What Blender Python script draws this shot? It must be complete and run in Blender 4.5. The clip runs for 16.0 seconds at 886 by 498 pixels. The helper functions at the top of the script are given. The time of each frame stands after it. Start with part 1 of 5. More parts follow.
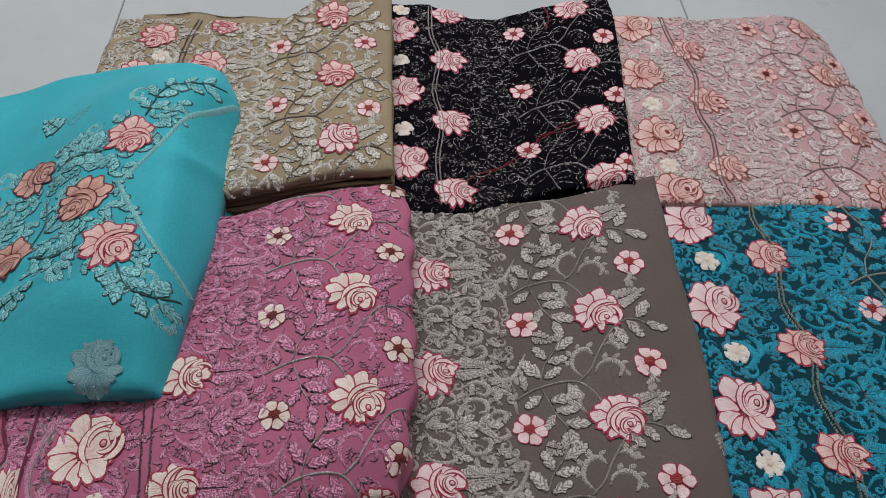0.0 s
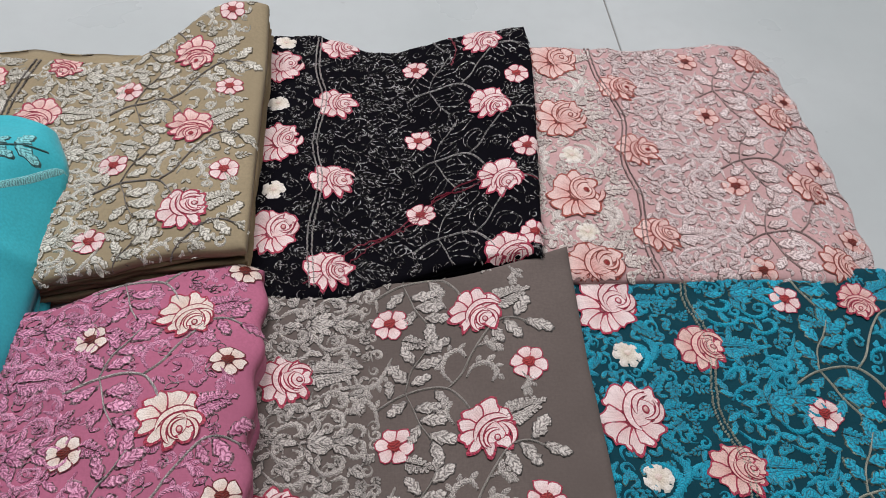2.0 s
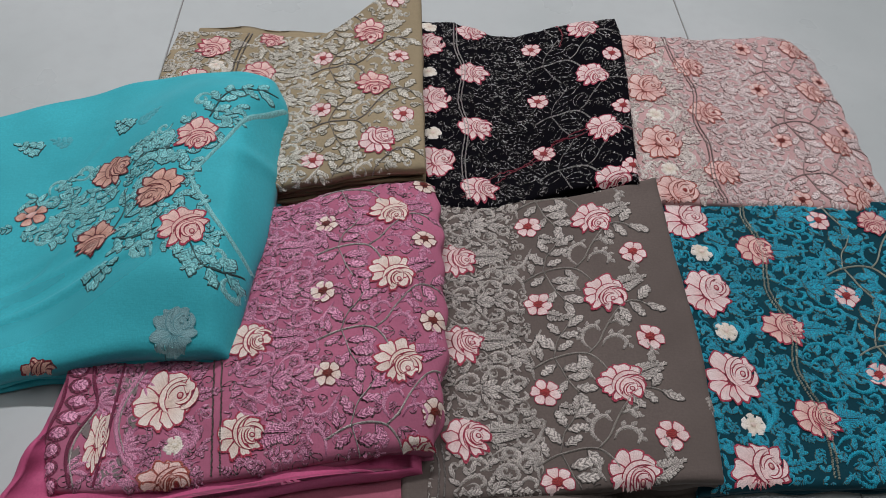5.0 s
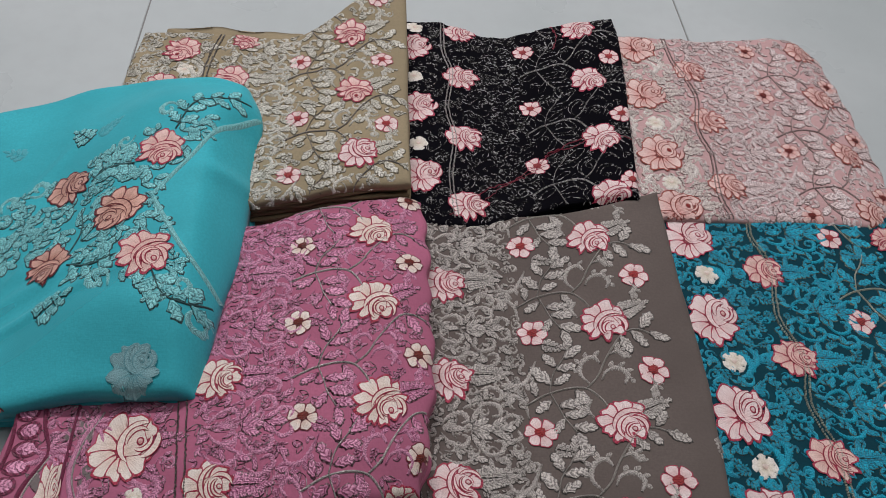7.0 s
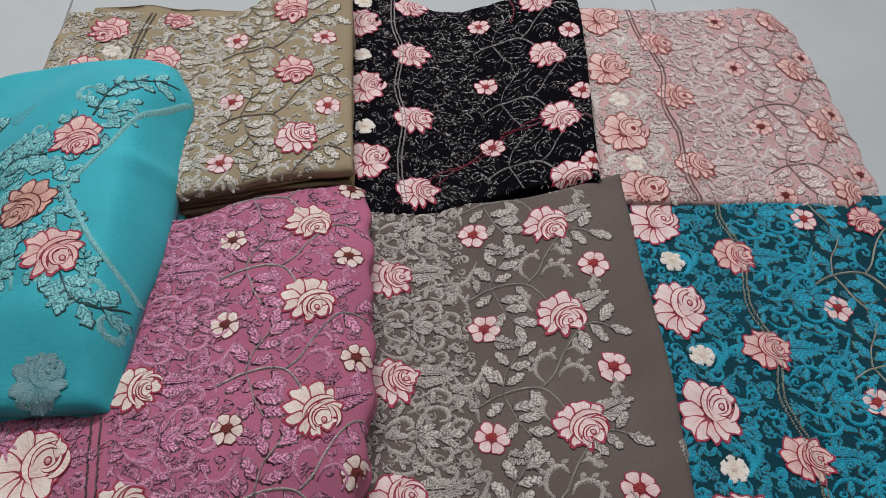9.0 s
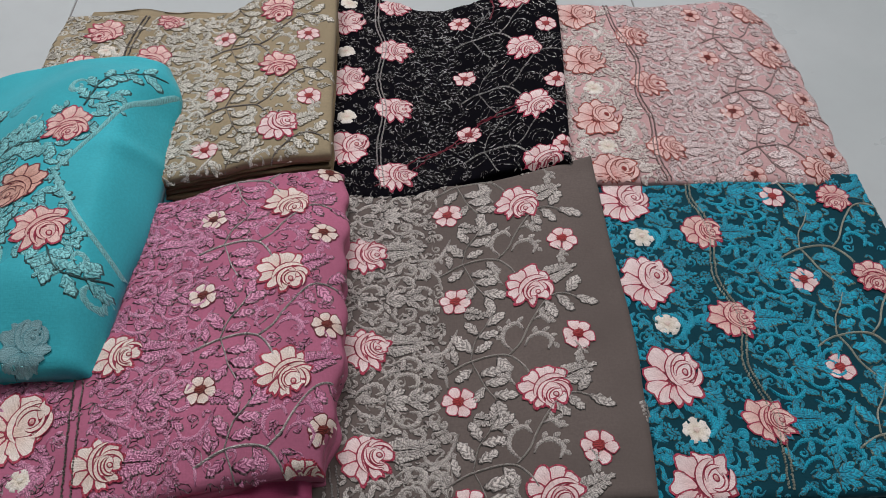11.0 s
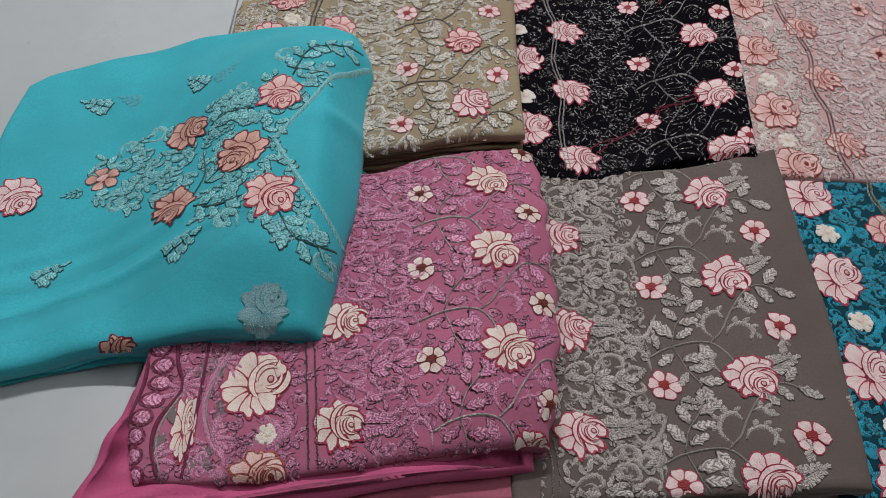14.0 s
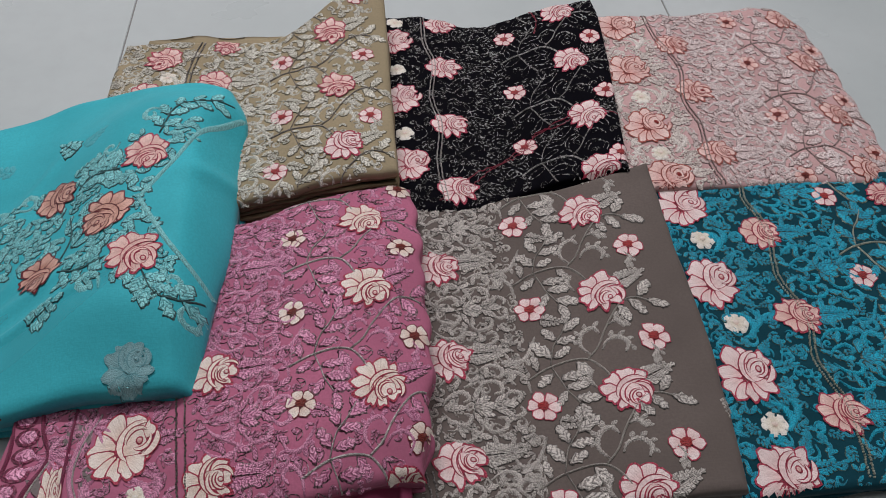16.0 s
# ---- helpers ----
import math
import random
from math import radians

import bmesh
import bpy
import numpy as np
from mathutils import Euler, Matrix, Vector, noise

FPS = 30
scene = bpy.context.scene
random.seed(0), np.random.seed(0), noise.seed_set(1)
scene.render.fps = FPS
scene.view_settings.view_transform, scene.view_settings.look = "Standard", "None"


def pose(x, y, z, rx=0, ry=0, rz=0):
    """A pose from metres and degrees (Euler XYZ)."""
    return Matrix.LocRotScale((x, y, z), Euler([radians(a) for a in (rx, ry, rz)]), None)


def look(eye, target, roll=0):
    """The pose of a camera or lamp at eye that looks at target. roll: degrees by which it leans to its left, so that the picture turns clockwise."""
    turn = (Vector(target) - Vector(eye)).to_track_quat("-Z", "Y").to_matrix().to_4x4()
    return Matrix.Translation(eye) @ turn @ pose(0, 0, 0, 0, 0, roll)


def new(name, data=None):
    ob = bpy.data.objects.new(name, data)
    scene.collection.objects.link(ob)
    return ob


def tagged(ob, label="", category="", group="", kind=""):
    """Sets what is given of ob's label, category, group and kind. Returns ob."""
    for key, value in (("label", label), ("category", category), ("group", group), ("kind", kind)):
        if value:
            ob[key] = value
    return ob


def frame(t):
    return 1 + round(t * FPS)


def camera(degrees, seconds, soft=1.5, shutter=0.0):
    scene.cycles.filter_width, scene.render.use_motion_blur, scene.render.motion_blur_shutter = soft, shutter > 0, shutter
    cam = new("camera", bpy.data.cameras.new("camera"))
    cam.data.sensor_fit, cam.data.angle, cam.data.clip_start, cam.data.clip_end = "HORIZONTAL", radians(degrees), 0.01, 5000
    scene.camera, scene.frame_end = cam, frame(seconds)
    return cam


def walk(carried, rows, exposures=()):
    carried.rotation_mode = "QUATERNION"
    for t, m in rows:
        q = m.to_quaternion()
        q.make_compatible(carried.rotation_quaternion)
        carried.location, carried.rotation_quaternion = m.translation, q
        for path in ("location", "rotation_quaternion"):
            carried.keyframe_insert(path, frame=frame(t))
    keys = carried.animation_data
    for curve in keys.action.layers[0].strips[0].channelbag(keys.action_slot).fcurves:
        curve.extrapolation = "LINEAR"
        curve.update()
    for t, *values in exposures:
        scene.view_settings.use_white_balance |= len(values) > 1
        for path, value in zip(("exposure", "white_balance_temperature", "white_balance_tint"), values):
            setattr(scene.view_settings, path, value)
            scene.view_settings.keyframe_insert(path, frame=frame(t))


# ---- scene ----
cam = camera(59.1, 16.0, 0.8)
PATH = [
    (0, (0.001, 0.015, 0.666), (0.137, 1.249, -0.902), 4.6),
    (0.5, (0.04, 0.062, 0.619), (0.186, 1.267, -0.971), 4.7),
    (1, (0.111, 0.132, 0.581), (0.283, 1.339, -1.004), 5.2),
    (1.5, (0.129, 0.168, 0.578), (0.306, 1.385, -0.999), 5.2),
    (2, (0.117, 0.165, 0.604), (0.296, 1.402, -0.958), 5.3),
    (2.5, (0.086, 0.134, 0.615), (0.264, 1.385, -0.935), 5.4),
    (3, (0.045, 0.043, 0.633), (0.212, 1.281, -0.928), 4.5),
    (3.5, (0.008, -0.026, 0.678), (0.158, 1.205, -0.891), 3.9),
    (4, (-0.024, -0.06, 0.709), (0.115, 1.173, -0.859), 4.7),
    (4.2, (-0.025, -0.08, 0.716), (0.104, 1.167, -0.843), 4.5),
    (6.3, (-0.055, -0.043, 0.742), (0.096, 1.219, -0.802), 6.4),
    (6.5, (-0.049, -0.036, 0.739), (0.1, 1.221, -0.809), 6.3),
    (7, (-0.03, -0.002, 0.705), (0.134, 1.233, -0.859), 6.4),
    (7.5, (-0.009, 0.032, 0.682), (0.181, 1.238, -0.902), 6.5),
    (8, (0.005, 0.051, 0.666), (0.207, 1.232, -0.935), 6.6),
    (8.5, (0.012, 0.053, 0.661), (0.214, 1.237, -0.939), 6.6),
    (9, (0.02, 0.04, 0.662), (0.211, 1.241, -0.925), 6.3),
    (9.2, (0.023, 0.035, 0.665), (0.211, 1.248, -0.914), 6.1),
    (11.3, (0.069, -0.024, 0.654), (0.203, 1.238, -0.892), 3.1),
    (11.5, (0.035, -0.022, 0.661), (0.18, 1.227, -0.895), 3.2),
    (12, (-0.116, 0.032, 0.633), (0.017, 1.255, -0.944), 2.4),
    (12.5, (-0.196, 0.086, 0.586), (-0.097, 1.275, -1.019), 3.9),
    (13, (-0.196, 0.091, 0.582), (-0.117, 1.247, -1.048), 4.8),
    (13.5, (-0.177, 0.059, 0.615), (-0.102, 1.212, -1.018), 5.1),
    (14, (-0.115, -0.019, 0.678), (-0.04, 1.171, -0.928), 4.6),
    (14.5, (-0.079, -0.057, 0.702), (0.008, 1.189, -0.86), 3.8),
    (15, (-0.061, -0.071, 0.697), (0.043, 1.196, -0.847), 2.6),
    (15.5, (-0.047, -0.052, 0.687), (0.07, 1.223, -0.849), 1.5),
    (16, (-0.012, -0.03, 0.677), (0.13, 1.245, -0.857), 1.3),
]
EXPOSURES = [(0.0, -0.12), (0.5, -0.02), (1.0, 0.10), (1.5, 0.34), (2.0, 0.22), (2.5, 0.08), (3.0, -0.07), (4.0, -0.09), (6.5, -0.11), (7.5, -0.05), (8.5, 0.02), (9.2, 0.00), (11.3, -0.02), (12.5, -0.02), (13.0, -0.12), (14.5, -0.12), (16.0, -0.12)]
walk(cam, [(t, look(eye, target, roll)) for t, eye, target, roll in PATH], EXPOSURES)

# ---- light ----
world = bpy.data.worlds.new("room_air")
scene.world = world
world.use_nodes = True
world.node_tree.nodes["Background"].inputs[0].default_value = (0.85, 0.93, 1.0, 1)
world.node_tree.nodes["Background"].inputs[1].default_value = 0.02


def ceiling_lamp(name, x, y, z, sx, sy, watts, colour):
    data = bpy.data.lights.new(name, "AREA")
    data.shape, data.size, data.size_y, data.energy, data.color = "RECTANGLE", sx, sy, watts, colour
    ob = new(name, data)
    ob.matrix_world = pose(x, y, z)
    return ob


ceiling_lamp("ceiling_lamp", -0.45, 1.75, 2.55, 1.2, 0.12, 57, (1.0, 0.95, 0.995))
ceiling_lamp("ceiling_lamp", 1.0, 0.7, 2.55, 0.12, 1.2, 19, (1.0, 0.95, 0.995))


# ---- materials ----
class Nodes:
    """A small wrapper to write node trees in few lines."""

    def __init__(self, name, rough=0.8, spec=0.3, sheen=0.0):
        self.m = bpy.data.materials.new(name)
        self.m.use_nodes = True
        self.t = self.m.node_tree
        self.b = self.t.nodes["Principled BSDF"]
        self.b.inputs["Roughness"].default_value = rough
        self.b.inputs["Specular IOR Level"].default_value = spec
        self.b.inputs["Sheen Weight"].default_value = sheen
        self.b.inputs["Sheen Roughness"].default_value = 0.4

    def add(self, kind, **values):
        n = self.t.nodes.new(kind)
        for key, value in values.items():
            n.inputs[key.replace("_", " ")].default_value = value
        return n

    def link(self, a, b):
        self.t.links.new(a, b)

    def mix(self, fac, a, b, blend="MIX"):
        n = self.t.nodes.new("ShaderNodeMix")
        n.data_type, n.blend_type = "RGBA", blend
        for sock, v in ((n.inputs["Factor"], fac), (n.inputs["A"], a), (n.inputs["B"], b)):
            if isinstance(v, (int, float)):
                sock.default_value = v
            elif isinstance(v, tuple):
                sock.default_value = (*v, 1)
            else:
                self.link(v, sock)
        return n.outputs["Result"]

    def ramp(self, fac, a, b):
        n = self.t.nodes.new("ShaderNodeMapRange")
        self.link(fac, n.inputs["Value"])
        n.inputs["From Min"].default_value, n.inputs["From Max"].default_value = a, b
        return n.outputs["Result"]

    def noise(self, scale, detail=3, vector=None, stretch=None):
        n = self.add("ShaderNodeTexNoise", Scale=scale, Detail=detail)
        v = vector
        if v is None:
            v = self.t.nodes.new("ShaderNodeTexCoord").outputs["Object"]
        if stretch:
            m = self.add("ShaderNodeMapping", Scale=stretch)
            self.link(v, m.inputs["Vector"])
            v = m.outputs["Vector"]
        self.link(v, n.inputs["Vector"])
        return n.outputs["Fac"]

    def maths(self, op, a, b=0.0):
        n = self.t.nodes.new("ShaderNodeMath")
        n.operation = op
        for sock, v in zip(n.inputs, (a, b)):
            if isinstance(v, (int, float)):
                sock.default_value = v
            else:
                self.link(v, sock)
        return n.outputs[0]

    def stitches(self, uv, count, slant):
        """Uneven slanted stitches that meet on the middle line."""
        side = self.maths("ABSOLUTE", self.maths("SUBTRACT", uv.outputs["X"], 0.5))
        run = self.maths("SUBTRACT", self.maths("MULTIPLY", uv.outputs["Y"], count), self.maths("MULTIPLY", side, slant))
        run = self.maths("ADD", run, self.maths("MULTIPLY", self.noise(300, 2), 3.6))
        return self.maths("PINGPONG", run, 1.0)

    def bump(self, height, strength, distance, normal=None):
        n = self.add("ShaderNodeBump", Strength=strength, Distance=distance)
        self.link(height, n.inputs["Height"])
        if normal is not None:
            self.link(normal, n.inputs["Normal"])
        return n.outputs["Normal"]

    def done(self, colour, normal=None):
        if isinstance(colour, tuple):
            self.b.inputs["Base Color"].default_value = (*colour, 1)
        else:
            self.link(colour, self.b.inputs["Base Color"])
        if normal is not None:
            self.link(normal, self.b.inputs["Normal"])
        return self.m


def dim(c, f):
    return tuple(min(1.0, v * f) for v in c)


def cloth(name, colour, sheen=0.06, gloss=0.85, spec=0.2):
    """Georgette: a fine crinkled weave with soft tonal drift."""
    n = Nodes(name, gloss, spec, sheen)
    drift = n.noise(9, 3)
    grain = n.noise(420, 2)
    weave_a = n.noise(700, 1, stretch=(1, 0.12, 1))
    weave_b = n.noise(700, 1, stretch=(0.12, 1, 1))
    c = n.mix(n.ramp(drift, 0.3, 0.7), dim(colour, 0.84), dim(colour, 1.12))
    c = n.mix(n.ramp(grain, 0.35, 0.65), c, n.mix(0.5, c, dim(colour, 0.8)))
    both = n.mix(0.5, weave_a, weave_b)
    nor = n.bump(both, 0.35, 0.0006)
    nor = n.bump(n.noise(55, 3), 0.25, 0.002, nor)
    return n.done(c, nor)


def thread(name, base, tip, rough=0.5, metal=0.0, spread=0.28, drift_to=None, strand=9, grit=1100, deep=0.32, hatch=True, gaps=(0.34, 0.52)):
    """Satin stitch: strands along each patch, from the base colour to the tip colour, no two patches quite alike."""
    n = Nodes(name, rough * 0.85, 0.5, 0.05)
    n.b.inputs["Metallic"].default_value = metal
    uv = n.t.nodes.new("ShaderNodeUVMap").outputs["UV"]
    sep = n.t.nodes.new("ShaderNodeSeparateXYZ")
    n.link(uv, sep.inputs[0])
    strands = n.stitches(sep, 9, 5) if hatch else n.noise(1.0, 2, uv, (strand, 1.4, 1))
    patch = n.noise(160, 2)
    geo = n.t.nodes.new("ShaderNodeNewGeometry")
    info = n.t.nodes.new("ShaderNodeObjectInfo")
    rnd = n.t.nodes.new("ShaderNodeMath")
    rnd.operation = "FRACT"
    total = n.t.nodes.new("ShaderNodeMath")
    total.operation = "ADD"
    n.link(geo.outputs["Random Per Island"], total.inputs[0])
    n.link(info.outputs["Random"], total.inputs[1])
    n.link(total.outputs[0], rnd.inputs[0])
    along = n.t.nodes.new("ShaderNodeMath")
    along.operation = "MULTIPLY_ADD"
    n.link(strands, along.inputs[0])
    along.inputs[1].default_value = 0.7
    n.link(sep.outputs["Y"], along.inputs[2])
    c = n.mix(n.ramp(along.outputs[0], 0.45, 1.15), base, tip)
    c = n.mix(n.ramp(rnd.outputs[0], 0.0, 1.0), n.mix(spread, c, dim(base, 0.55)), n.mix(spread * 0.5, c, dim(tip, 1.25)))
    # stitch grooves darkened in the colour, for the shade between strands
    c = n.mix(n.ramp(strands, 0.06, 0.5) if hatch else n.ramp(strands, 0.36, 0.56), n.mix(0.82 if hatch else 0.2, c, dim(base, 0.26)), c)
    c = n.mix(n.ramp(patch, 0.4, 0.7), c, n.mix(0.2, c, dim(tip, 1.1)))
    if drift_to:
        # dye that runs unevenly from one stretch of the cloth to the next
        c = n.mix(n.ramp(n.noise(14, 3), 0.45, 0.68), c, n.mix(0.75, c, drift_to))
    speck = n.noise(grit, 2)
    # noise paints shaded gaps, then bright glints, into the thread colour
    c = n.mix(n.ramp(speck, *gaps), n.mix(deep, c, dim(base, 0.30)), c)
    c = n.mix(n.ramp(speck, 0.54, 0.72), c, n.mix(deep * 0.6, c, dim(tip, 1.45)))
    nor = n.bump(strands, 0.6, 0.0009)
    nor = n.bump(speck, 0.7, 0.0010, nor)
    return n.done(c, nor)


def tile_material():
    n = Nodes("glazed_floor_tile", 0.28, 0.5)
    cloud = n.noise(3.2, 5)
    fleck = n.noise(45, 3)
    info = n.t.nodes.new("ShaderNodeObjectInfo").outputs["Random"]
    c = n.mix(n.ramp(cloud, 0.3, 0.7), (0.425, 0.475, 0.468), (0.51, 0.555, 0.548))
    c = n.mix(n.ramp(fleck, 0.45, 0.75), c, n.mix(0.25, c, (0.42, 0.45, 0.45)))
    c = n.mix(n.ramp(n.noise(30, 2), 0.74, 0.8), c, n.mix(0.6, c, (0.2, 0.21, 0.21)))
    c = n.mix(info, c, n.mix(0.08, c, (0.4, 0.42, 0.42)))
    r = n.ramp(n.noise(7, 4), 0.2, 0.8)
    rr = n.t.nodes.new("ShaderNodeMapRange")
    n.link(r, rr.inputs["Value"])
    rr.inputs["To Min"].default_value, rr.inputs["To Max"].default_value = 0.22, 0.42
    n.link(rr.outputs["Result"], n.b.inputs["Roughness"])
    return n.done(c, n.bump(n.noise(120, 3), 0.05, 0.001))


def plain(name, colour, rough=0.8):
    n = Nodes(name, rough, 0.3)
    c = n.mix(n.ramp(n.noise(6, 4), 0.3, 0.7), dim(colour, 0.93), colour)
    return n.done(c, n.bump(n.noise(80, 3), 0.15, 0.002))


TILE = tile_material()
GROUT = plain("grout", (0.22, 0.22, 0.21), 0.9)
PAINT = plain("unseen_wall_grey", (0.38, 0.38, 0.37))

# ---- mesh helpers ----
UVKEY = "UVMap"
EDGE = 0.003
JITTER = np.random.RandomState(77)


def mesh_of(name, verts, faces, mats, slots=None, uvs=None, smooth=True):
    me = bpy.data.meshes.new(name)
    me.from_pydata([tuple(map(float, v)) for v in verts], [], faces)
    for m in mats:
        me.materials.append(m)
    if slots is not None:
        me.polygons.foreach_set("material_index", np.asarray(slots, dtype=np.int32))
    if smooth:
        me.polygons.foreach_set("use_smooth", np.ones(len(me.polygons), dtype=bool))
    if uvs is not None:
        layer = me.uv_layers.new(name=UVKEY)
        idx = np.empty(len(me.loops), dtype=np.int32)
        me.loops.foreach_get("vertex_index", idx)
        layer.data.foreach_set("uv", np.asarray(uvs, dtype=np.float32)[idx].ravel())
    me.update()
    return me


def part(name, me, parent, label="", kind=""):
    ob = new(name, me)
    ob.parent = parent
    return tagged(ob, label, "", "", kind)


def box_mesh(name, x0, y0, z0, x1, y1, z1, mat, bevel=0.0):
    bm = bmesh.new()
    bmesh.ops.create_cube(bm, size=1)
    for v in bm.verts:
        v.co = Vector((x0 + (v.co.x + 0.5) * (x1 - x0), y0 + (v.co.y + 0.5) * (y1 - y0), z0 + (v.co.z + 0.5) * (z1 - z0)))
    if bevel:
        bmesh.ops.bevel(bm, geom=bm.edges[:], offset=bevel, segments=2, affect="EDGES")
    me = bpy.data.meshes.new(name)
    bm.to_mesh(me)
    bm.free()
    me.materials.append(mat)
    return me


def step(a, b, x):
    t = np.clip((np.asarray(x, dtype=float) - a) / (b - a), 0, 1)
    return t * t * (3 - 2 * t)


def ripple(x, y, seed, amp, size):
    """Soft irregular undulation from a few crossing waves."""
    r = np.random.RandomState(seed)
    z = 0
    for k in range(7):
        a = r.uniform(0, np.pi)
        f = 2 * np.pi / (size * r.uniform(0.6, 1.9))
        z = z + r.uniform(0.4, 1) * np.sin(f * (x * np.cos(a) + y * np.sin(a)) + r.uniform(0, 6.3))
    return amp * z / 3


def resample(line, n):
    """n points along a polyline, rounded by a spline through its points."""
    p = np.array(line, dtype=float)
    q = np.vstack([2 * p[0] - p[1], p, 2 * p[-1] - p[-2]])
    out = []
    for i in range(1, len(q) - 2):
        for t in np.linspace(0, 1, 16, endpoint=False):
            a, b, c, d = q[i - 1], q[i], q[i + 1], q[i + 2]
            out.append(0.5 * (2 * b + (c - a) * t + (2 * a - 5 * b + 4 * c - d) * t**2 + (3 * b - a - 3 * c + d) * t**3))
    out.append(p[-1])
    out = np.array(out)
    s = np.r_[0, np.cumsum(np.linalg.norm(np.diff(out, axis=0), axis=1))]
    return s, out


def at_fraction(curve, f):
    s, p = curve
    d = np.asarray(f) * s[-1]
    return np.stack([np.interp(d, s, p[:, 0]), np.interp(d, s, p[:, 1])], -1)


class Fabric:
    """A folded length of cloth: an embroidered top panel over plain fold layers, and the height of its top everywhere."""

    def __init__(self, label, back, right, front, left, height, cloth_mat, fold_mat, folds=3, thick=0.005, seed=1, amp=0.0016, wave=0.05, roll=0.008, scallop=0.0, floor=0.0, inset=0.004):
        self.root = tagged(new("folded_fabric"), label, "fabric", "folded embroidered fabrics")
        self.height = height
        self.seed = seed
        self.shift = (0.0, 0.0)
        self.taken = []
        self.rng = np.random.RandomState(seed)
        B, R, F, L = (resample(c, 0) for c in (back, right, front, left))
        W = 0.5 * (B[0][-1] + F[0][-1])
        D = 0.5 * (L[0][-1] + R[0][-1])
        edge = np.array([0, 0.0008, 0.002, 0.004, 0.0065, 0.0095])

        def lines(size):
            inner = np.linspace(0.013, size - 0.013, int(size / 0.0045))
            return np.r_[edge, inner, size - edge[::-1]] / size

        us, vs = lines(W), lines(D)
        U, V = np.meshgrid(us, vs)
        b, f, l, r = at_fraction(B, U), at_fraction(F, U), at_fraction(L, 1 - V), at_fraction(R, 1 - V)
        c00, c10, c01, c11 = F[1][0], F[1][-1], B[1][0], B[1][-1]
        u, v = U[..., None], V[..., None]
        P = (1 - v) * f + v * b + (1 - u) * l + u * r - ((1 - u) * (1 - v) * c00 + u * (1 - v) * c10 + (1 - u) * v * c01 + u * v * c11)
        self.W, self.D = W, D
        X, Y = P[..., 0], P[..., 1]
        if scallop:
            X = X + scallop * np.sin(Y * 2 * np.pi / 0.055) * step(0.9, 1.0, U)
        e = np.minimum(np.minimum(U, 1 - U) * W, np.minimum(V, 1 - V) * D)
        k = np.clip(1 - e / roll, 0, 1)
        Z = height(X, Y) + ripple(X, Y, seed, amp, wave) - roll * 0.75 * (1 - np.sqrt(np.clip(1 - k * k, 0, 1)))
        Z = np.maximum(Z, floor + 0.004)
        ny, nx = X.shape
        verts = list(np.stack([X, Y, Z], -1).reshape(-1, 3))
        faces = [(j * nx + i, j * nx + i + 1, (j + 1) * nx + i + 1, (j + 1) * nx + i) for j in range(ny - 1) for i in range(nx - 1)]
        rim = [(0, i) for i in range(nx)] + [(j, nx - 1) for j in range(1, ny)] + [(ny - 1, i) for i in range(nx - 2, -1, -1)] + [(j, 0) for j in range(ny - 2, 0, -1)]
        rim_i = [j * nx + i for j, i in rim]
        rim_p = np.array([verts[i] for i in rim_i])
        mid = rim_p.mean(0)
        # the hem: down by the cloth's thickness, then tucked under
        low = rim_p.copy()
        low[:, 2] = np.maximum(low[:, 2] - thick, floor + 0.001)
        tuck = low.copy()
        tuck[:, :2] += 0.06 * (mid[:2] - tuck[:, :2])
        n0 = len(verts)
        verts += list(low) + list(tuck)
        m = len(rim_i)
        for k2 in range(m):
            k3 = (k2 + 1) % m
            faces.append((rim_i[k3], rim_i[k2], n0 + k2, n0 + k3))
            faces.append((n0 + k3, n0 + k2, n0 + m + k2, n0 + m + k3))
        self.panel = part("top_panel", mesh_of("top_panel", verts, faces, [cloth_mat]), self.root)
        # fold layers below the panel
        loop = low.copy()
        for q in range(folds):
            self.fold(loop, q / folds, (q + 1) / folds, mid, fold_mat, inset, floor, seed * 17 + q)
        # heights of the top on a fine raster, for all that is stitched on it
        from mathutils.bvhtree import BVHTree
        tree = BVHTree.FromPolygons([Vector(w) for w in verts[:n0]], faces[: (ny - 1) * (nx - 1)])
        self.x0, self.y0, self.cell = X.min() - 0.03, Y.min() - 0.03, 0.003
        gx, gy = int((X.max() + 0.03 - self.x0) / self.cell) + 2, int((Y.max() + 0.03 - self.y0) / self.cell) + 2
        self.grid = np.zeros((gy, gx))
        self.inside = np.zeros((gy, gx), bool)
        self.beyond = np.zeros((gy, gx))
        down = Vector((0, 0, -1))
        for j in range(gy):
            for i in range(gx):
                w = Vector((self.x0 + i * self.cell, self.y0 + j * self.cell, 1))
                hit = tree.ray_cast(w, down)[0]
                if hit:
                    self.grid[j, i], self.inside[j, i] = hit.z, True
                else:
                    near = tree.find_nearest(Vector((w.x, w.y, 0.03)))[0]
                    gap = (Vector((near.x, near.y)) - w.xy).length
                    self.beyond[j, i] = gap
                    self.grid[j, i] = max(floor + 0.001, near.z - 1.2 * gap)

    def fold(self, loop, f0, f1, mid, mat, inset, floor, seed):
        r = np.random.RandomState(seed)
        m = len(loop)
        s = np.linspace(0, 2 * np.pi, m, endpoint=False)
        wob = sum(r.uniform(0.2, 1) * np.sin(n * s + r.uniform(0, 6.3)) for n in (3, 5, 8, 13, 21)) * 0.0018
        out = loop[:, :2] - mid[:2]
        out /= np.linalg.norm(out, axis=1)[:, None]
        base = floor + f0 * (loop[:, 2] - floor)
        top = floor + f1 * (loop[:, 2] - floor)
        rings = []
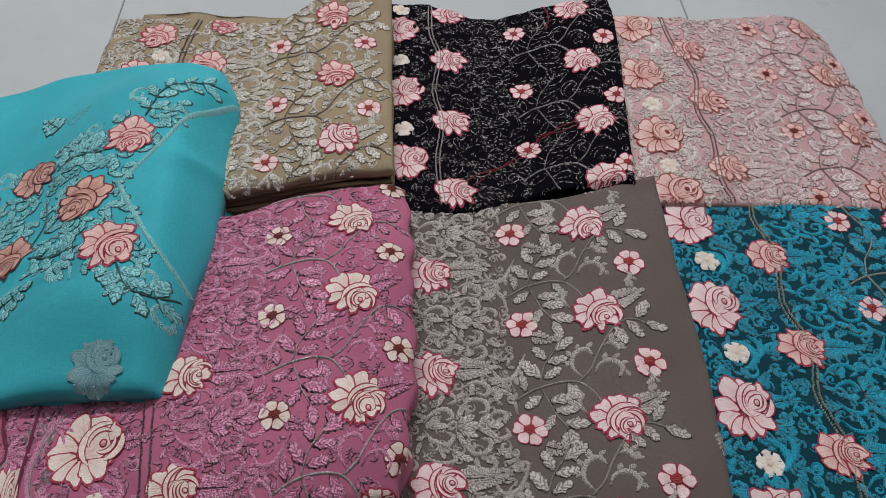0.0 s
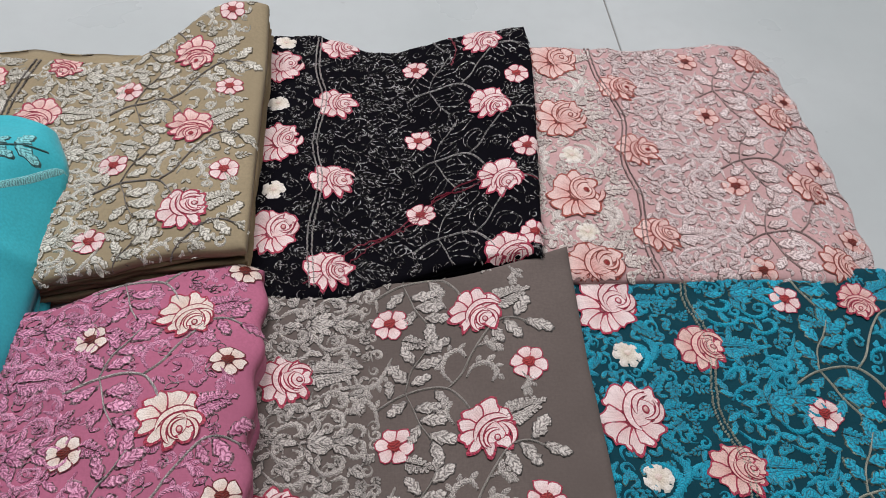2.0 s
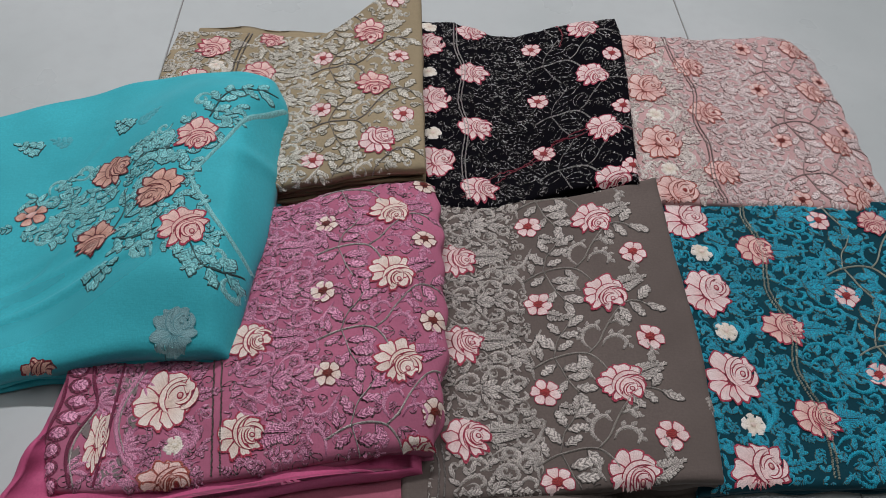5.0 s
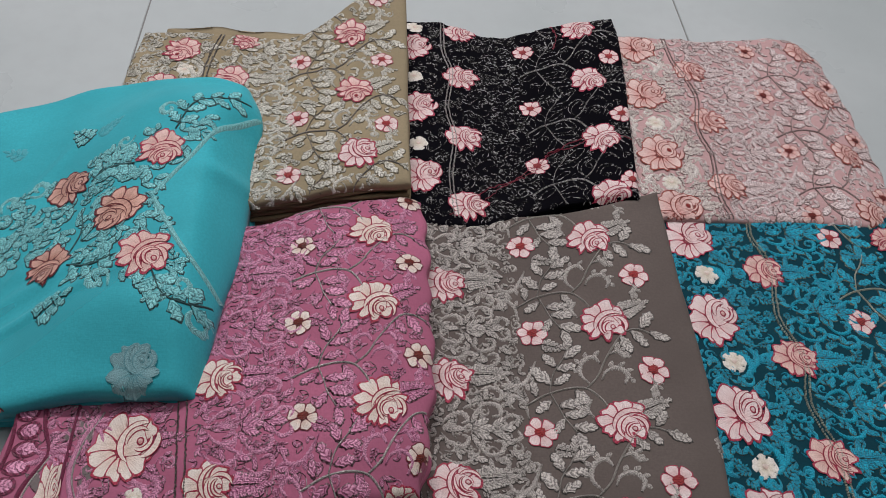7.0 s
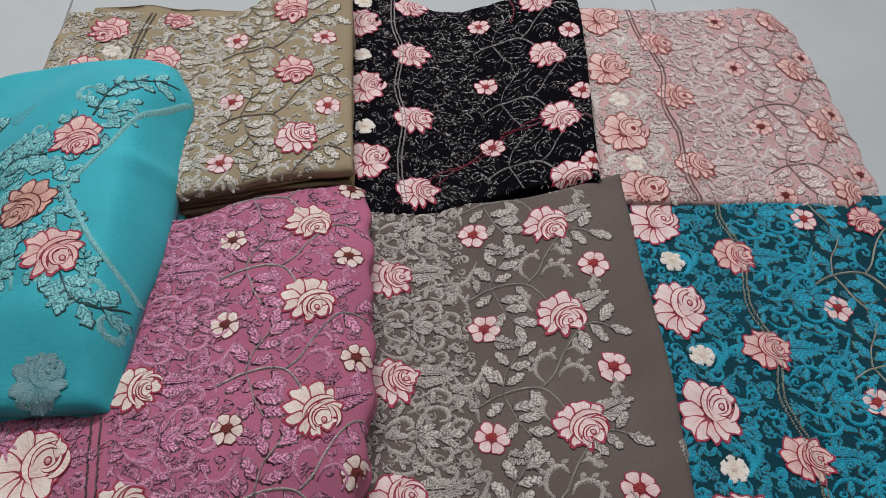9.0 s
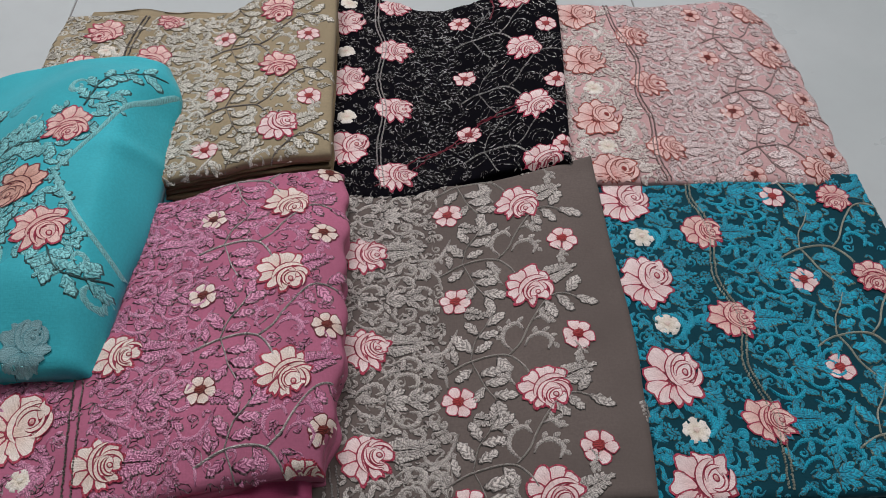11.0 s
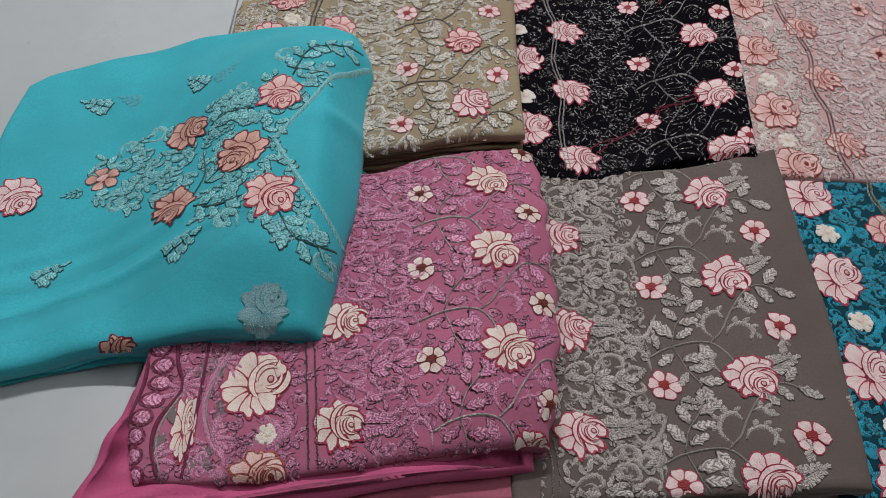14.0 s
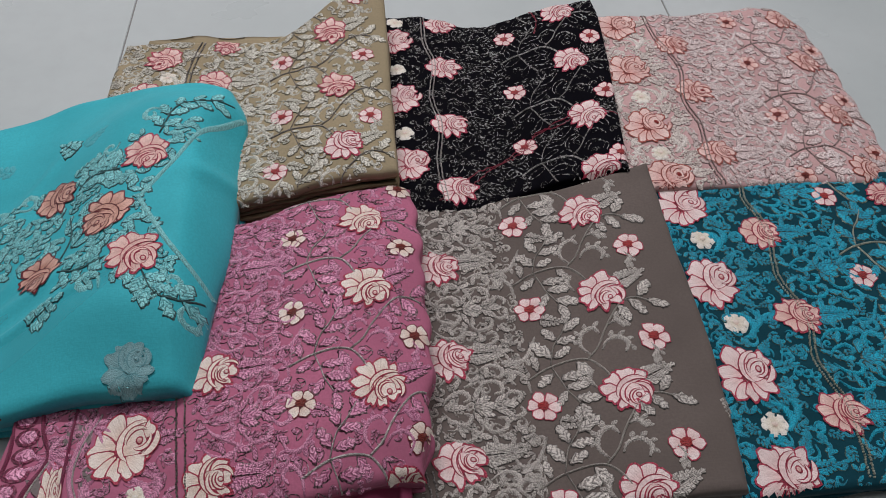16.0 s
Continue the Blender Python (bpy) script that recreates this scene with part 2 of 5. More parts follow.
        for a in np.linspace(-1, 1, 7):
            bulge = 0.004 * np.sqrt(max(0, 1 - a * a)) - inset - r.uniform(0, 0.0015)
            z = base + (a * 0.5 + 0.5) * (top - base)
            xy = loop[:, :2] + out * (bulge + wob)[:, None]
            rings.append(np.c_[xy, z])
        verts = list(np.vstack(rings))
        faces = [(k * m + i, k * m + (i + 1) % m, (k + 1) * m + (i + 1) % m, (k + 1) * m + i) for k in range(6) for i in range(m)]
        # the layer runs inwards under the panel and sags with it
        verts += [(*(q + 0.12 * (mid[:2] - q)), max(floor, z - 0.012)) for q, z in zip(rings[6][:, :2], rings[6][:, 2])]
        faces += [(6 * m + i, 6 * m + (i + 1) % m, 7 * m + (i + 1) % m, 7 * m + i) for i in range(m)]
        faces.append(tuple(range(m))[::-1])
        part("fold_layer", mesh_of("fold_layer", verts, faces, [mat]), self.root)

    def under(self, name, back, right, front, left, z0, z1, mat, label="", sag=0.0):
        """A plain folded layer that juts out from below, with a soft rounded lip."""
        B, R, F, L = (resample(c, 0) for c in (back, right, front, left))
        f = np.linspace(0, 1, 60)
        loop = np.vstack([at_fraction(F, f), at_fraction(R, 1 - f)[1:], at_fraction(B, 1 - f)[1:], at_fraction(L, f)[1:-1]])
        m = len(loop)
        mid = loop.mean(0)
        s = np.linspace(0, 2 * np.pi, m, endpoint=False)
        g = np.random.RandomState(self.seed + 40)
        wob = sum(g.uniform(0.3, 1) * np.sin(n * s + g.uniform(0, 6.3)) for n in (4, 7, 11)) * 0.0009
        out = loop - mid
        out /= np.linalg.norm(out, axis=1)[:, None]
        h = (z1 - z0) * (1 + 0.12 * np.sin(6 * s + 1) + 0.08 * np.sin(11 * s))
        rings = []
        for a in np.linspace(-np.pi / 2, np.pi / 2, 9):
            rings.append(np.c_[loop + out * ((z1 - z0) * 0.55 * (math.cos(a) - 1) + wob)[:, None], z0 + h * (0.5 + 0.5 * math.sin(a))])
        for k in (0.06, 0.2, 0.5):
            q = loop + (mid - loop) * k
            rings.append(np.c_[q, z0 + h + 0.0006 * np.sin(q[:, 0] * 90 + 2 * np.sin(q[:, 1] * 40)) - sag * k])
        verts = list(np.vstack(rings))
        n = len(rings)
        faces = [(k * m + i, k * m + (i + 1) % m, (k + 1) * m + (i + 1) % m, (k + 1) * m + i) for k in range(n - 1) for i in range(m)]
        faces += [tuple(range(m))[::-1], tuple(range((n - 1) * m, n * m))]
        return part(name, mesh_of(name, verts, faces, [mat]), self.root, label)

    def z(self, x, y):
        fx = np.clip((np.asarray(x) - self.x0) / self.cell, 0, self.grid.shape[1] - 1.001)
        fy = np.clip((np.asarray(y) - self.y0) / self.cell, 0, self.grid.shape[0] - 1.001)
        i, j = fx.astype(int), fy.astype(int)
        a, b = fx - i, fy - j
        g = self.grid
        return (g[j, i] * (1 - a) + g[j, i + 1] * a) * (1 - b) + (g[j + 1, i] * (1 - a) + g[j + 1, i + 1] * a) * b

    def on(self, x, y):
        i, j = int((x - self.x0) / self.cell), int((y - self.y0) / self.cell)
        return 0 <= j < self.inside.shape[0] and 0 <= i < self.inside.shape[1] and self.inside[j, i]

    def off(self, x, y):
        """How far points lie beyond the cloth's edge."""
        i = np.clip(((np.asarray(x) - self.x0) / self.cell + 0.5).astype(int), 0, self.grid.shape[1] - 1)
        j = np.clip(((np.asarray(y) - self.y0) / self.cell + 0.5).astype(int), 0, self.grid.shape[0] - 1)
        return self.beyond[j, i]

    def flowered(self, x, y):
        """Whether a flower lies at a point."""
        return any((x - a) ** 2 + (y - b) ** 2 < (0.95 * c) ** 2 for a, b, c in self.taken if c > 0.0125)

    def lay(self, pts):
        """Lays flat points (x, y, lift) on the cloth."""
        pts = np.asarray(pts, dtype=float)
        return np.c_[pts[:, :2], self.z(pts[:, 0], pts[:, 1]) + pts[:, 2]]


# ---- stitched shapes, flat: points (x, y, lift), faces, slots (0 fill, 1 outline), uv ----
def patch(n, length, width, lift, plump=0.0003, rim=0.14, wavy=0.0, belly=0.5, phase=0.0):
    """A petal or leaf from its base at (0, 0) to its tip at (0, length), with a corded outline."""
    s = np.linspace(0, 2 * np.pi, n, endpoint=False)
    y = 0.5 - 0.5 * np.cos(s)
    x = np.sin(s) * (1 - belly + 2 * belly * y) * 0.5
    grow = 1 + wavy * np.cos(3 * s + phase) * y + 0.5 * wavy * np.sin(5 * s + 2 * phase) * y
    x, y = x * grow * width, (y * grow) * length
    cy = 0.55 * length
    fray = 1 + JITTER.uniform(-0.045, 0.045, n)
    x, y = x * fray, cy + (y - cy) * fray
    rings = []
    for f, h in ((1.0, lift), (1 - rim * 0.5, lift + 0.00012), (1 - rim, lift + 0.00003), (0.55, lift + plump)):
        rings.append(np.c_[x * f, cy + (y - cy) * f, np.full(n, h)])
    pts = np.vstack(rings + [np.array([[0, cy, lift + plump * 1.1]])])
    faces, slots = [], []
    for k in range(3):
        for i in range(n):
            j = (i + 1) % n
            faces.append((k * n + i, k * n + j, (k + 1) * n + j, (k + 1) * n + i))
            slots.append(1 if k < 2 else 0)
    for i in range(n):
        faces.append((3 * n + i, 3 * n + (i + 1) % n, 4 * n))
        slots.append(0)
    uv = np.c_[pts[:, 0] / max(width, 1e-6) + 0.5, pts[:, 1] / length]
    return pts, faces, slots, uv


def leaf_patch(length, width, lift, n=18, plump=0.0007, rim=None, jag=0.13):
    """A small satin-stitched leaf, pointed at both ends, with ragged edges and a groove along its middle."""
    s = np.linspace(0, 2 * np.pi, n, endpoint=False)
    x = np.sign(np.sin(s)) * np.abs(np.sin(s)) ** 1.2 * 0.5 * width
    x = x * (1 + jag * np.where(np.arange(n) % 2, 1, -1) + JITTER.uniform(-0.12, 0.12, n))
    y = (0.5 - 0.5 * np.cos(s)) * length
    x = x * (1 + 0.20 * np.cos(15.7 * y / length + JITTER.uniform(-0.9, 0.9)))
    x, y = x + JITTER.uniform(-0.05, 0.05, n) * width, y + JITTER.uniform(-0.03, 0.03, n) * length
    cy = 0.5 * length
    f = 0.66 if rim is None else 1 - rim
    pts = np.vstack([np.c_[x, y, np.full(n, lift * 0.2)], np.c_[x * f, cy + (y - cy) * f, np.full(n, lift + plump)], np.c_[x * 0.12, cy + (y - cy) * 0.6, np.full(n, lift + plump * 0.55)]])
    faces = [(k * n + i, k * n + (i + 1) % n, (k + 1) * n + (i + 1) % n, (k + 1) * n + i) for k in (0, 1) for i in range(n)] + [tuple(range(2 * n, 3 * n))]
    slots = [1 if rim is not None else 0] * n + [0] * (n + 1)
    uv = np.c_[pts[:, 0] / width + 0.5, pts[:, 1] / length]
    return pts, faces, slots, uv


def crescent(cx, cy, radius, a0, a1, width, lift, cord):
    """A petal folded round the bud: a sickle along an arc, with a corded outline."""
    m = 11
    a = np.radians(np.linspace(a0, a1, m))
    w = width * np.sin(np.linspace(0.12, np.pi - 0.12, m)) ** 0.8 * (1 + JITTER.uniform(-0.07, 0.07, m))
    way = np.c_[np.cos(a), np.sin(a)]
    rows = []
    for off, h in ((0.5, 0.0), (0.5 - 0.5 * cord / width, 0.00014), (0.5 - cord / width, 0.0001), (-0.5 + cord / width, 0.0001), (-0.5 + 0.5 * cord / width, 0.00014), (-0.5, 0.0)):
        rows.append(np.c_[np.array([[cx, cy]]) + way * (radius + w * off)[:, None], np.full(m, lift + h)])
    pts = np.vstack(rows)
    faces = [(k * m + i, k * m + i + 1, (k + 1) * m + i + 1, (k + 1) * m + i) for k in range(5) for i in range(m - 1)]
    slots = [0 if k == 2 else 1 for k in range(5) for i in range(m - 1)]
    uv = np.vstack([np.c_[np.linspace(0, 1, m), np.full(m, k / 5)] for k in range(6)])
    return pts, faces, slots, uv


def ribbon(line, widths, lift, plump=0.0005, slot=0):
    """A cord or satin band along a line."""
    p = np.asarray(line, dtype=float)
    t = np.gradient(p, axis=0)
    t /= np.linalg.norm(t, axis=1)[:, None] + 1e-9
    nrm = np.c_[-t[:, 1], t[:, 0]]
    w = np.broadcast_to(np.asarray(widths, dtype=float), (len(p),))[:, None]
    n = len(p)
    cols = [np.c_[p + nrm * w * o, np.full(n, h)] for o, h in ((-0.5, 0.0), (-0.25, lift + plump * 0.8), (0.0, lift + plump), (0.25, lift + plump * 0.8), (0.5, 0.0))]
    pts = np.vstack(cols)
    faces = [(c * n + i, c * n + i + 1, (c + 1) * n + i + 1, (c + 1) * n + i) for c in range(4) for i in range(n - 1)]
    s = np.r_[0, np.cumsum(np.linalg.norm(np.diff(p, axis=0), axis=1))]
    uv = np.vstack([np.c_[np.full(n, c / 4), s * 100] for c in range(5)])
    return pts, faces, [slot] * len(faces), uv


def spin(shape, angle, x, y, scale=1.0):
    pts, faces, slots, uv = shape
    c, s = math.cos(angle), math.sin(angle)
    q = pts.copy()
    q[:, 0] = x + scale * (c * pts[:, 0] - s * pts[:, 1])
    q[:, 1] = y + scale * (s * pts[:, 0] + c * pts[:, 1])
    return q, faces, slots, uv


def joined(shapes):
    P, F, S, T, n = [], [], [], [], 0
    for pts, faces, slots, uv in shapes:
        P.append(pts)
        T.append(uv)
        F += [tuple(i + n for i in f) for f in faces]
        S += slots
        n += len(pts)
    return np.vstack(P), F, S, np.vstack(T)


def stitched(name, fabric, shape, mats, parent, label="", kind=""):
    pts, faces, slots, uv = shape
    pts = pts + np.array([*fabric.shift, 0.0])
    gone = fabric.off(pts[:, 0], pts[:, 1]) > EDGE
    if gone.any():
        # stitching ends where the cloth is turned under
        kept = [k for k, f in enumerate(faces) if not any(gone[i] for i in f)]
        faces, slots = [faces[k] for k in kept], [slots[k] for k in kept]
        if not faces and parent is not fabric.root:
            return None
    return part(name, mesh_of(name, fabric.lay(pts), faces, mats, slots, uv), parent, label, kind) if faces else None


def curve(points, n=14):
    s, p = resample(points, 0)
    return at_fraction((s, p), np.linspace(0, 1, n))


def spiral(radius, turns=1.25, n=16, hand=1, tail=0.9):
    """A scroll: a hook that winds in on itself, from its tail at the origin."""
    a = np.linspace(0, turns * 2 * np.pi, n)
    r = radius * (1 - 0.72 * a / a[-1])
    x, y = hand * (r * np.cos(a) - radius), r * np.sin(a)
    return np.vstack([[0, -tail * radius], np.c_[x, y]])


# ---- flowers ----
# outer petals of the two rose designs: base x, base y, direction in degrees, length, width, for a rose of radius 1
BLOOM = ((0.10, 0.02, 352, 0.84, 0.54), (0.14, 0.20, 40, 0.84, 0.58), (0.02, 0.22, 82, 0.80, 0.66), (-0.10, 0.14, 128, 0.90, 0.72), (-0.14, -0.05, 172, 0.86, 0.66), (-0.14, -0.16, 212, 0.86, 0.58),
         (-0.10, -0.20, 247, 0.82, 0.50), (-0.04, -0.22, 275, 0.80, 0.46), (0.02, -0.20, 303, 0.78, 0.48), (0.08, -0.14, 332, 0.82, 0.54))
SIDE = ((0.04, 0.10, 38, 0.84, 0.66), (-0.02, 0.16, 84, 0.78, 0.70), (-0.12, 0.10, 132, 0.84, 0.66), (-0.20, 0.02, 176, 0.78, 0.58), (-0.12, -0.02, 214, 0.90, 0.46), (-0.04, -0.08, 246, 0.92, 0.40),
        (0.04, -0.10, 278, 0.90, 0.42), (0.10, -0.05, 318, 0.92, 0.56), (0.10, 0.02, 358, 0.84, 0.58))
# petals wrapped round the bud: distance from the bud, first and last direction, width
BLOOM_HEART = (0.42, 0.22, ((0.60, 92, 236, 0.27), (0.48, -66, 22, 0.26), (0.36, 66, 206, 0.22), (0.30, -120, 40, 0.18)))
SIDE_HEART = (0.38, -0.36, ((0.74, 58, 190, 0.28), (0.52, 96, 232, 0.22), (0.46, -24, 84, 0.24), (0.32, 60, 262, 0.18)))


def rose(fabric, x, y, r, turn=0.0, mats=None, squash=1.0, kind="side", name="rose", label="", lift=0.0):
    """An embroidered rose: a backing with its outer petals, petals wrapped round a bud, each a patch with a red cord."""
    g = fabric.rng
    fill, cord, core = mats
    turn = turn + (g.uniform(-0.10, 0.10) if kind == "side" else g.uniform(-0.05, 0.05))

    def place(shape, a, px, py):
        pts, f, s, t = spin(shape, a, px, py)
        pts[:, 0] *= squash
        return spin((pts, f, s, t), turn, x, y, 1.0)

    level = 0.0012 + lift
    plan = []
    for px, py, deg, ln, wd in (BLOOM if kind == "bloom" else SIDE):
        a = math.radians(deg - 90) + g.uniform(-0.06, 0.06)
        ln, wd = r * ln * g.uniform(0.93, 1.07), r * wd * g.uniform(0.93, 1.07)
        shape = patch(20, ln, wd, level, plump=0.0001, wavy=0.11, phase=g.uniform(0, 6), rim=min(0.32, 0.0031 / min(ln, wd)), belly=0.5)
        plan.append((shape, a, px * r, py * r))
        level += 0.00006
    kx, ky, wraps = BLOOM_HEART if kind == "bloom" else SIDE_HEART
    level += 0.00006
    cup = patch(18, r * 0.90, r * 0.74, level, plump=0.00005, wavy=0.05, phase=g.uniform(0, 6), rim=0.0018 / r, belly=0.1)
    plan.append((cup, math.atan2(ky, kx) - math.pi / 2, -kx * 0.42 * r, -ky * 0.42 * r))
    for dist, a0, a1, wd in wraps:
        level += 0.00007
        plan.append((crescent((kx + g.uniform(-0.09, 0.09)) * r, (ky + g.uniform(-0.09, 0.09)) * r, dist * r, a0 + g.uniform(-12, 12), a1 + g.uniform(-12, 12), wd * r * g.uniform(0.85, 1.1), level, 0.00135), 0.0, 0.0, 0.0))
    back = place(patch(18, r * 1.0, r * 1.0, 0.0002 + lift, plump=0.0003), 0.0, 0.0, -0.5 * r)
    head = stitched(name, fabric, back, [fill, cord], fabric.root, label)
    if head is None:
        return None
    for shape, a, px, py in plan:
        stitched("petal", fabric, place(shape, a, px, py), [fill, cord], head)
    stitched("bud", fabric, place(patch(12, r * 0.26, r * 0.22, level + 0.0001, rim=0.40, belly=0.1), 0.4, (kx + 0.04) * r, (ky - 0.13) * r), [core if g.uniform() < 0.4 else fill, cord], head)
    fabric.taken.append((x, y, r * 0.95))
    return head


def small_flower(fabric, x, y, r, turn=0.0, mats=None, petals=6, name="small_flower", label="", lift=0.0):
    g = fabric.rng
    fill, cord, core = mats
    disc = joined([spin(patch(12, r * 0.62, r * 0.62, 0.0016 + lift, rim=0.2), turn, x + 0.31 * r * math.sin(turn), y - 0.31 * r * math.cos(turn))])
    head = stitched(name, fabric, disc, [core, core], fabric.root, label)
    if head is None:
        return None
    for i in range(petals):
        a = turn + 2 * math.pi * i / petals + g.uniform(-0.08, 0.08)
        stitched("petal", fabric, spin(patch(12, r * g.uniform(0.78, 0.86), r * 0.74, 0.0010 + lift, wavy=0.07, phase=g.uniform(0, 6), belly=0.5, rim=0.0020 / (0.74 * r)), a, x - math.sin(a) * 0.16 * r, y + math.cos(a) * 0.16 * r), [fill, cord], head)
    fabric.taken.append((x, y, r))
    return head


def cream_flower(fabric, x, y, r, mats, name="small_flower", label=""):
    g = fabric.rng
    fill, core = mats
    disc = spin(patch(10, r * 0.45, r * 0.45, 0.0014, rim=0.2), 0, x, y - 0.22 * r)
    head = stitched(name, fabric, disc, [core, core], fabric.root, label)
    if head is None:
        return None
    for i in range(7):
        a = 2 * math.pi * i / 7 + g.uniform(-0.2, 0.2)
        stitched("petal", fabric, spin(leaf_patch(r * g.uniform(0.8, 1.0), r * 0.72, 0.0006, 14), a, x - math.sin(a) * 0.08 * r, y + math.cos(a) * 0.08 * r), [fill], head)
    fabric.taken.append((x, y, r))
    return head

# ---- floor and room ----
floor = tagged(new("floor", box_mesh("floor", -2.5, -2.0, -0.05, 2.6, 3.2, -0.0012, GROUT)), "pale grey glazed tile floor with thin dark joints", "floor", "", "structure")
TILE_SIZE, TILE_LONG, JOINT = 0.804, 1.608, 0.0022
for i in range(-3, 4):
    for j in range(-1, 3):
        x0, y0 = max(-2.5, -0.3685 + i * TILE_SIZE), max(-2.0, -0.42 + j * TILE_LONG)
        x1, y1 = min(2.6, -0.3685 + (i + 1) * TILE_SIZE), min(3.2, -0.42 + (j + 1) * TILE_LONG)
        if x1 > x0 and y1 > y0:
            part("tile", box_mesh("tile", x0 + JOINT / 2, y0 + JOINT / 2, -0.010, x1 - JOINT / 2, y1 - JOINT / 2, 0.0, TILE, 0.0006), floor)
# unseen walls and ceiling, added in mid-grey to limit bounced light
for nm, b in (("wall_north", (-2.5, 3.2, 0, 2.6, 3.3, 2.6)), ("wall_south", (-2.5, -2.1, 0, 2.6, -2.0, 2.6)), ("wall_west", (-2.6, -2.1, 0, -2.5, 3.3, 2.6)), ("wall_east", (2.6, -2.1, 0, 2.7, 3.3, 2.6))):
    tagged(new(nm, box_mesh(nm, *b, PAINT)), "unseen plain grey wall that closes the room", "wall", "", "structure")
tagged(new("ceiling", box_mesh("ceiling", -2.6, -2.1, 2.6, 2.7, 3.3, 2.7, PAINT)), "unseen plain grey ceiling that closes the room", "ceiling", "", "structure")

# ---- thread colours shared by the fabrics ----
CRIMSON = thread("crimson_cord", (0.36, 0.012, 0.045), (0.50, 0.040, 0.09))
WINE = thread("wine_cord", (0.12, 0.008, 0.015), (0.22, 0.02, 0.03))
RUST = thread("rust_cord", (0.28, 0.04, 0.03), (0.46, 0.10, 0.07))
BLUSH = thread("blush_thread", (0.84, 0.52, 0.50), (0.92, 0.77, 0.74), strand=16, deep=0.3, hatch=False)
SALMON = thread("salmon_thread", (0.70, 0.29, 0.25), (0.88, 0.66, 0.60), strand=16, deep=0.3, hatch=False)
CREAM = thread("cream_thread", (0.82, 0.58, 0.46), (0.92, 0.82, 0.73), strand=16, deep=0.3, hatch=False)
BROWN = thread("faded_rose_thread", (0.46, 0.18, 0.12), (0.84, 0.52, 0.42), strand=16, deep=0.3, hatch=False)
RED = thread("red_thread", (0.30, 0.010, 0.015), (0.46, 0.04, 0.04))
DARK = thread("oxblood_thread", (0.10, 0.008, 0.006), (0.22, 0.02, 0.01))
IVORY = thread("ivory_thread", (0.80, 0.70, 0.52), (0.90, 0.86, 0.78), strand=10, hatch=False)
SILVER = thread("dull_silver_cord", (0.20, 0.18, 0.17), (0.66, 0.63, 0.60), 0.36, 0.3, grit=600, deep=0.6)
DUSK = thread("dark_metal_cord", (0.10, 0.09, 0.08), (0.34, 0.31, 0.28), 0.4, 0.3, grit=600, deep=0.5)

ROSE_BLUSH, ROSE_CREAM, ROSE_SALMON = (BLUSH, CRIMSON, SALMON), (CREAM, CRIMSON, SALMON), (SALMON, CRIMSON, RED)
PEACH = thread("peach_thread", (0.74, 0.36, 0.31), (0.88, 0.64, 0.57), strand=16, deep=0.3, hatch=False)
ROSE_PEACH = (PEACH, CRIMSON, SALMON)
ROSE_BROWN, ROSE_RUST = (BROWN, WINE, SALMON), (SALMON, RUST, RED)
FLOWER, FLOWER_DARK, FLOWER_RUST = (BLUSH, CRIMSON, RED), (CREAM, WINE, DARK), (SALMON, RUST, DARK)


# ---- leaves, scrolls and vines ----
def feather(length, pairs, lift=0.0005, rim=None, spread=0.8, slim=0.36, line=False):
    """A fan leaf: leaflets in pairs up a midrib."""
    shapes = []
    for i in range(pairs):
        f = i / pairs
        size = length * (0.44 - 0.20 * f)
        for side in (-1, 1):
            one = ring_leaf(size, size * slim) if line else leaf_patch(size, size * slim, lift, 14, rim=rim)
            shapes.append(spin(one, side * spread * (1 - 0.25 * f), 0, length * f * 0.72))
    tip = ring_leaf(length * 0.36, length * 0.14) if line else leaf_patch(length * 0.36, length * 0.14, lift, 14, rim=rim)
    shapes.append(spin(tip, 0, 0, length * 0.64))
    return joined(shapes)


def scroll(radius, width, lift=0.0005, hand=1, turns=1.05, slot=0, jag=0.12):
    p = spiral(radius, turns, 21, hand)
    w = width * np.sin(np.linspace(0.35, 2.9, len(p))) * (1 + jag * np.where(np.arange(len(p)) % 2, 1, -1))
    return ribbon(p, w, lift, slot=slot)


def ring_leaf(length, width, cord=0.0007):
    """A leaf drawn in outline only."""
    s = np.linspace(0, 2 * np.pi, 13)
    x = np.sin(s) * np.abs(np.sin(s)) ** 0.3 * 0.5 * width * (1 + JITTER.uniform(-0.35, 0.35, 13))
    return ribbon(np.c_[x, (0.5 - 0.5 * np.cos(s)) * length], cord * (1 + JITTER.uniform(-0.35, 0.35, 13)), 0.0003, 0.0006)


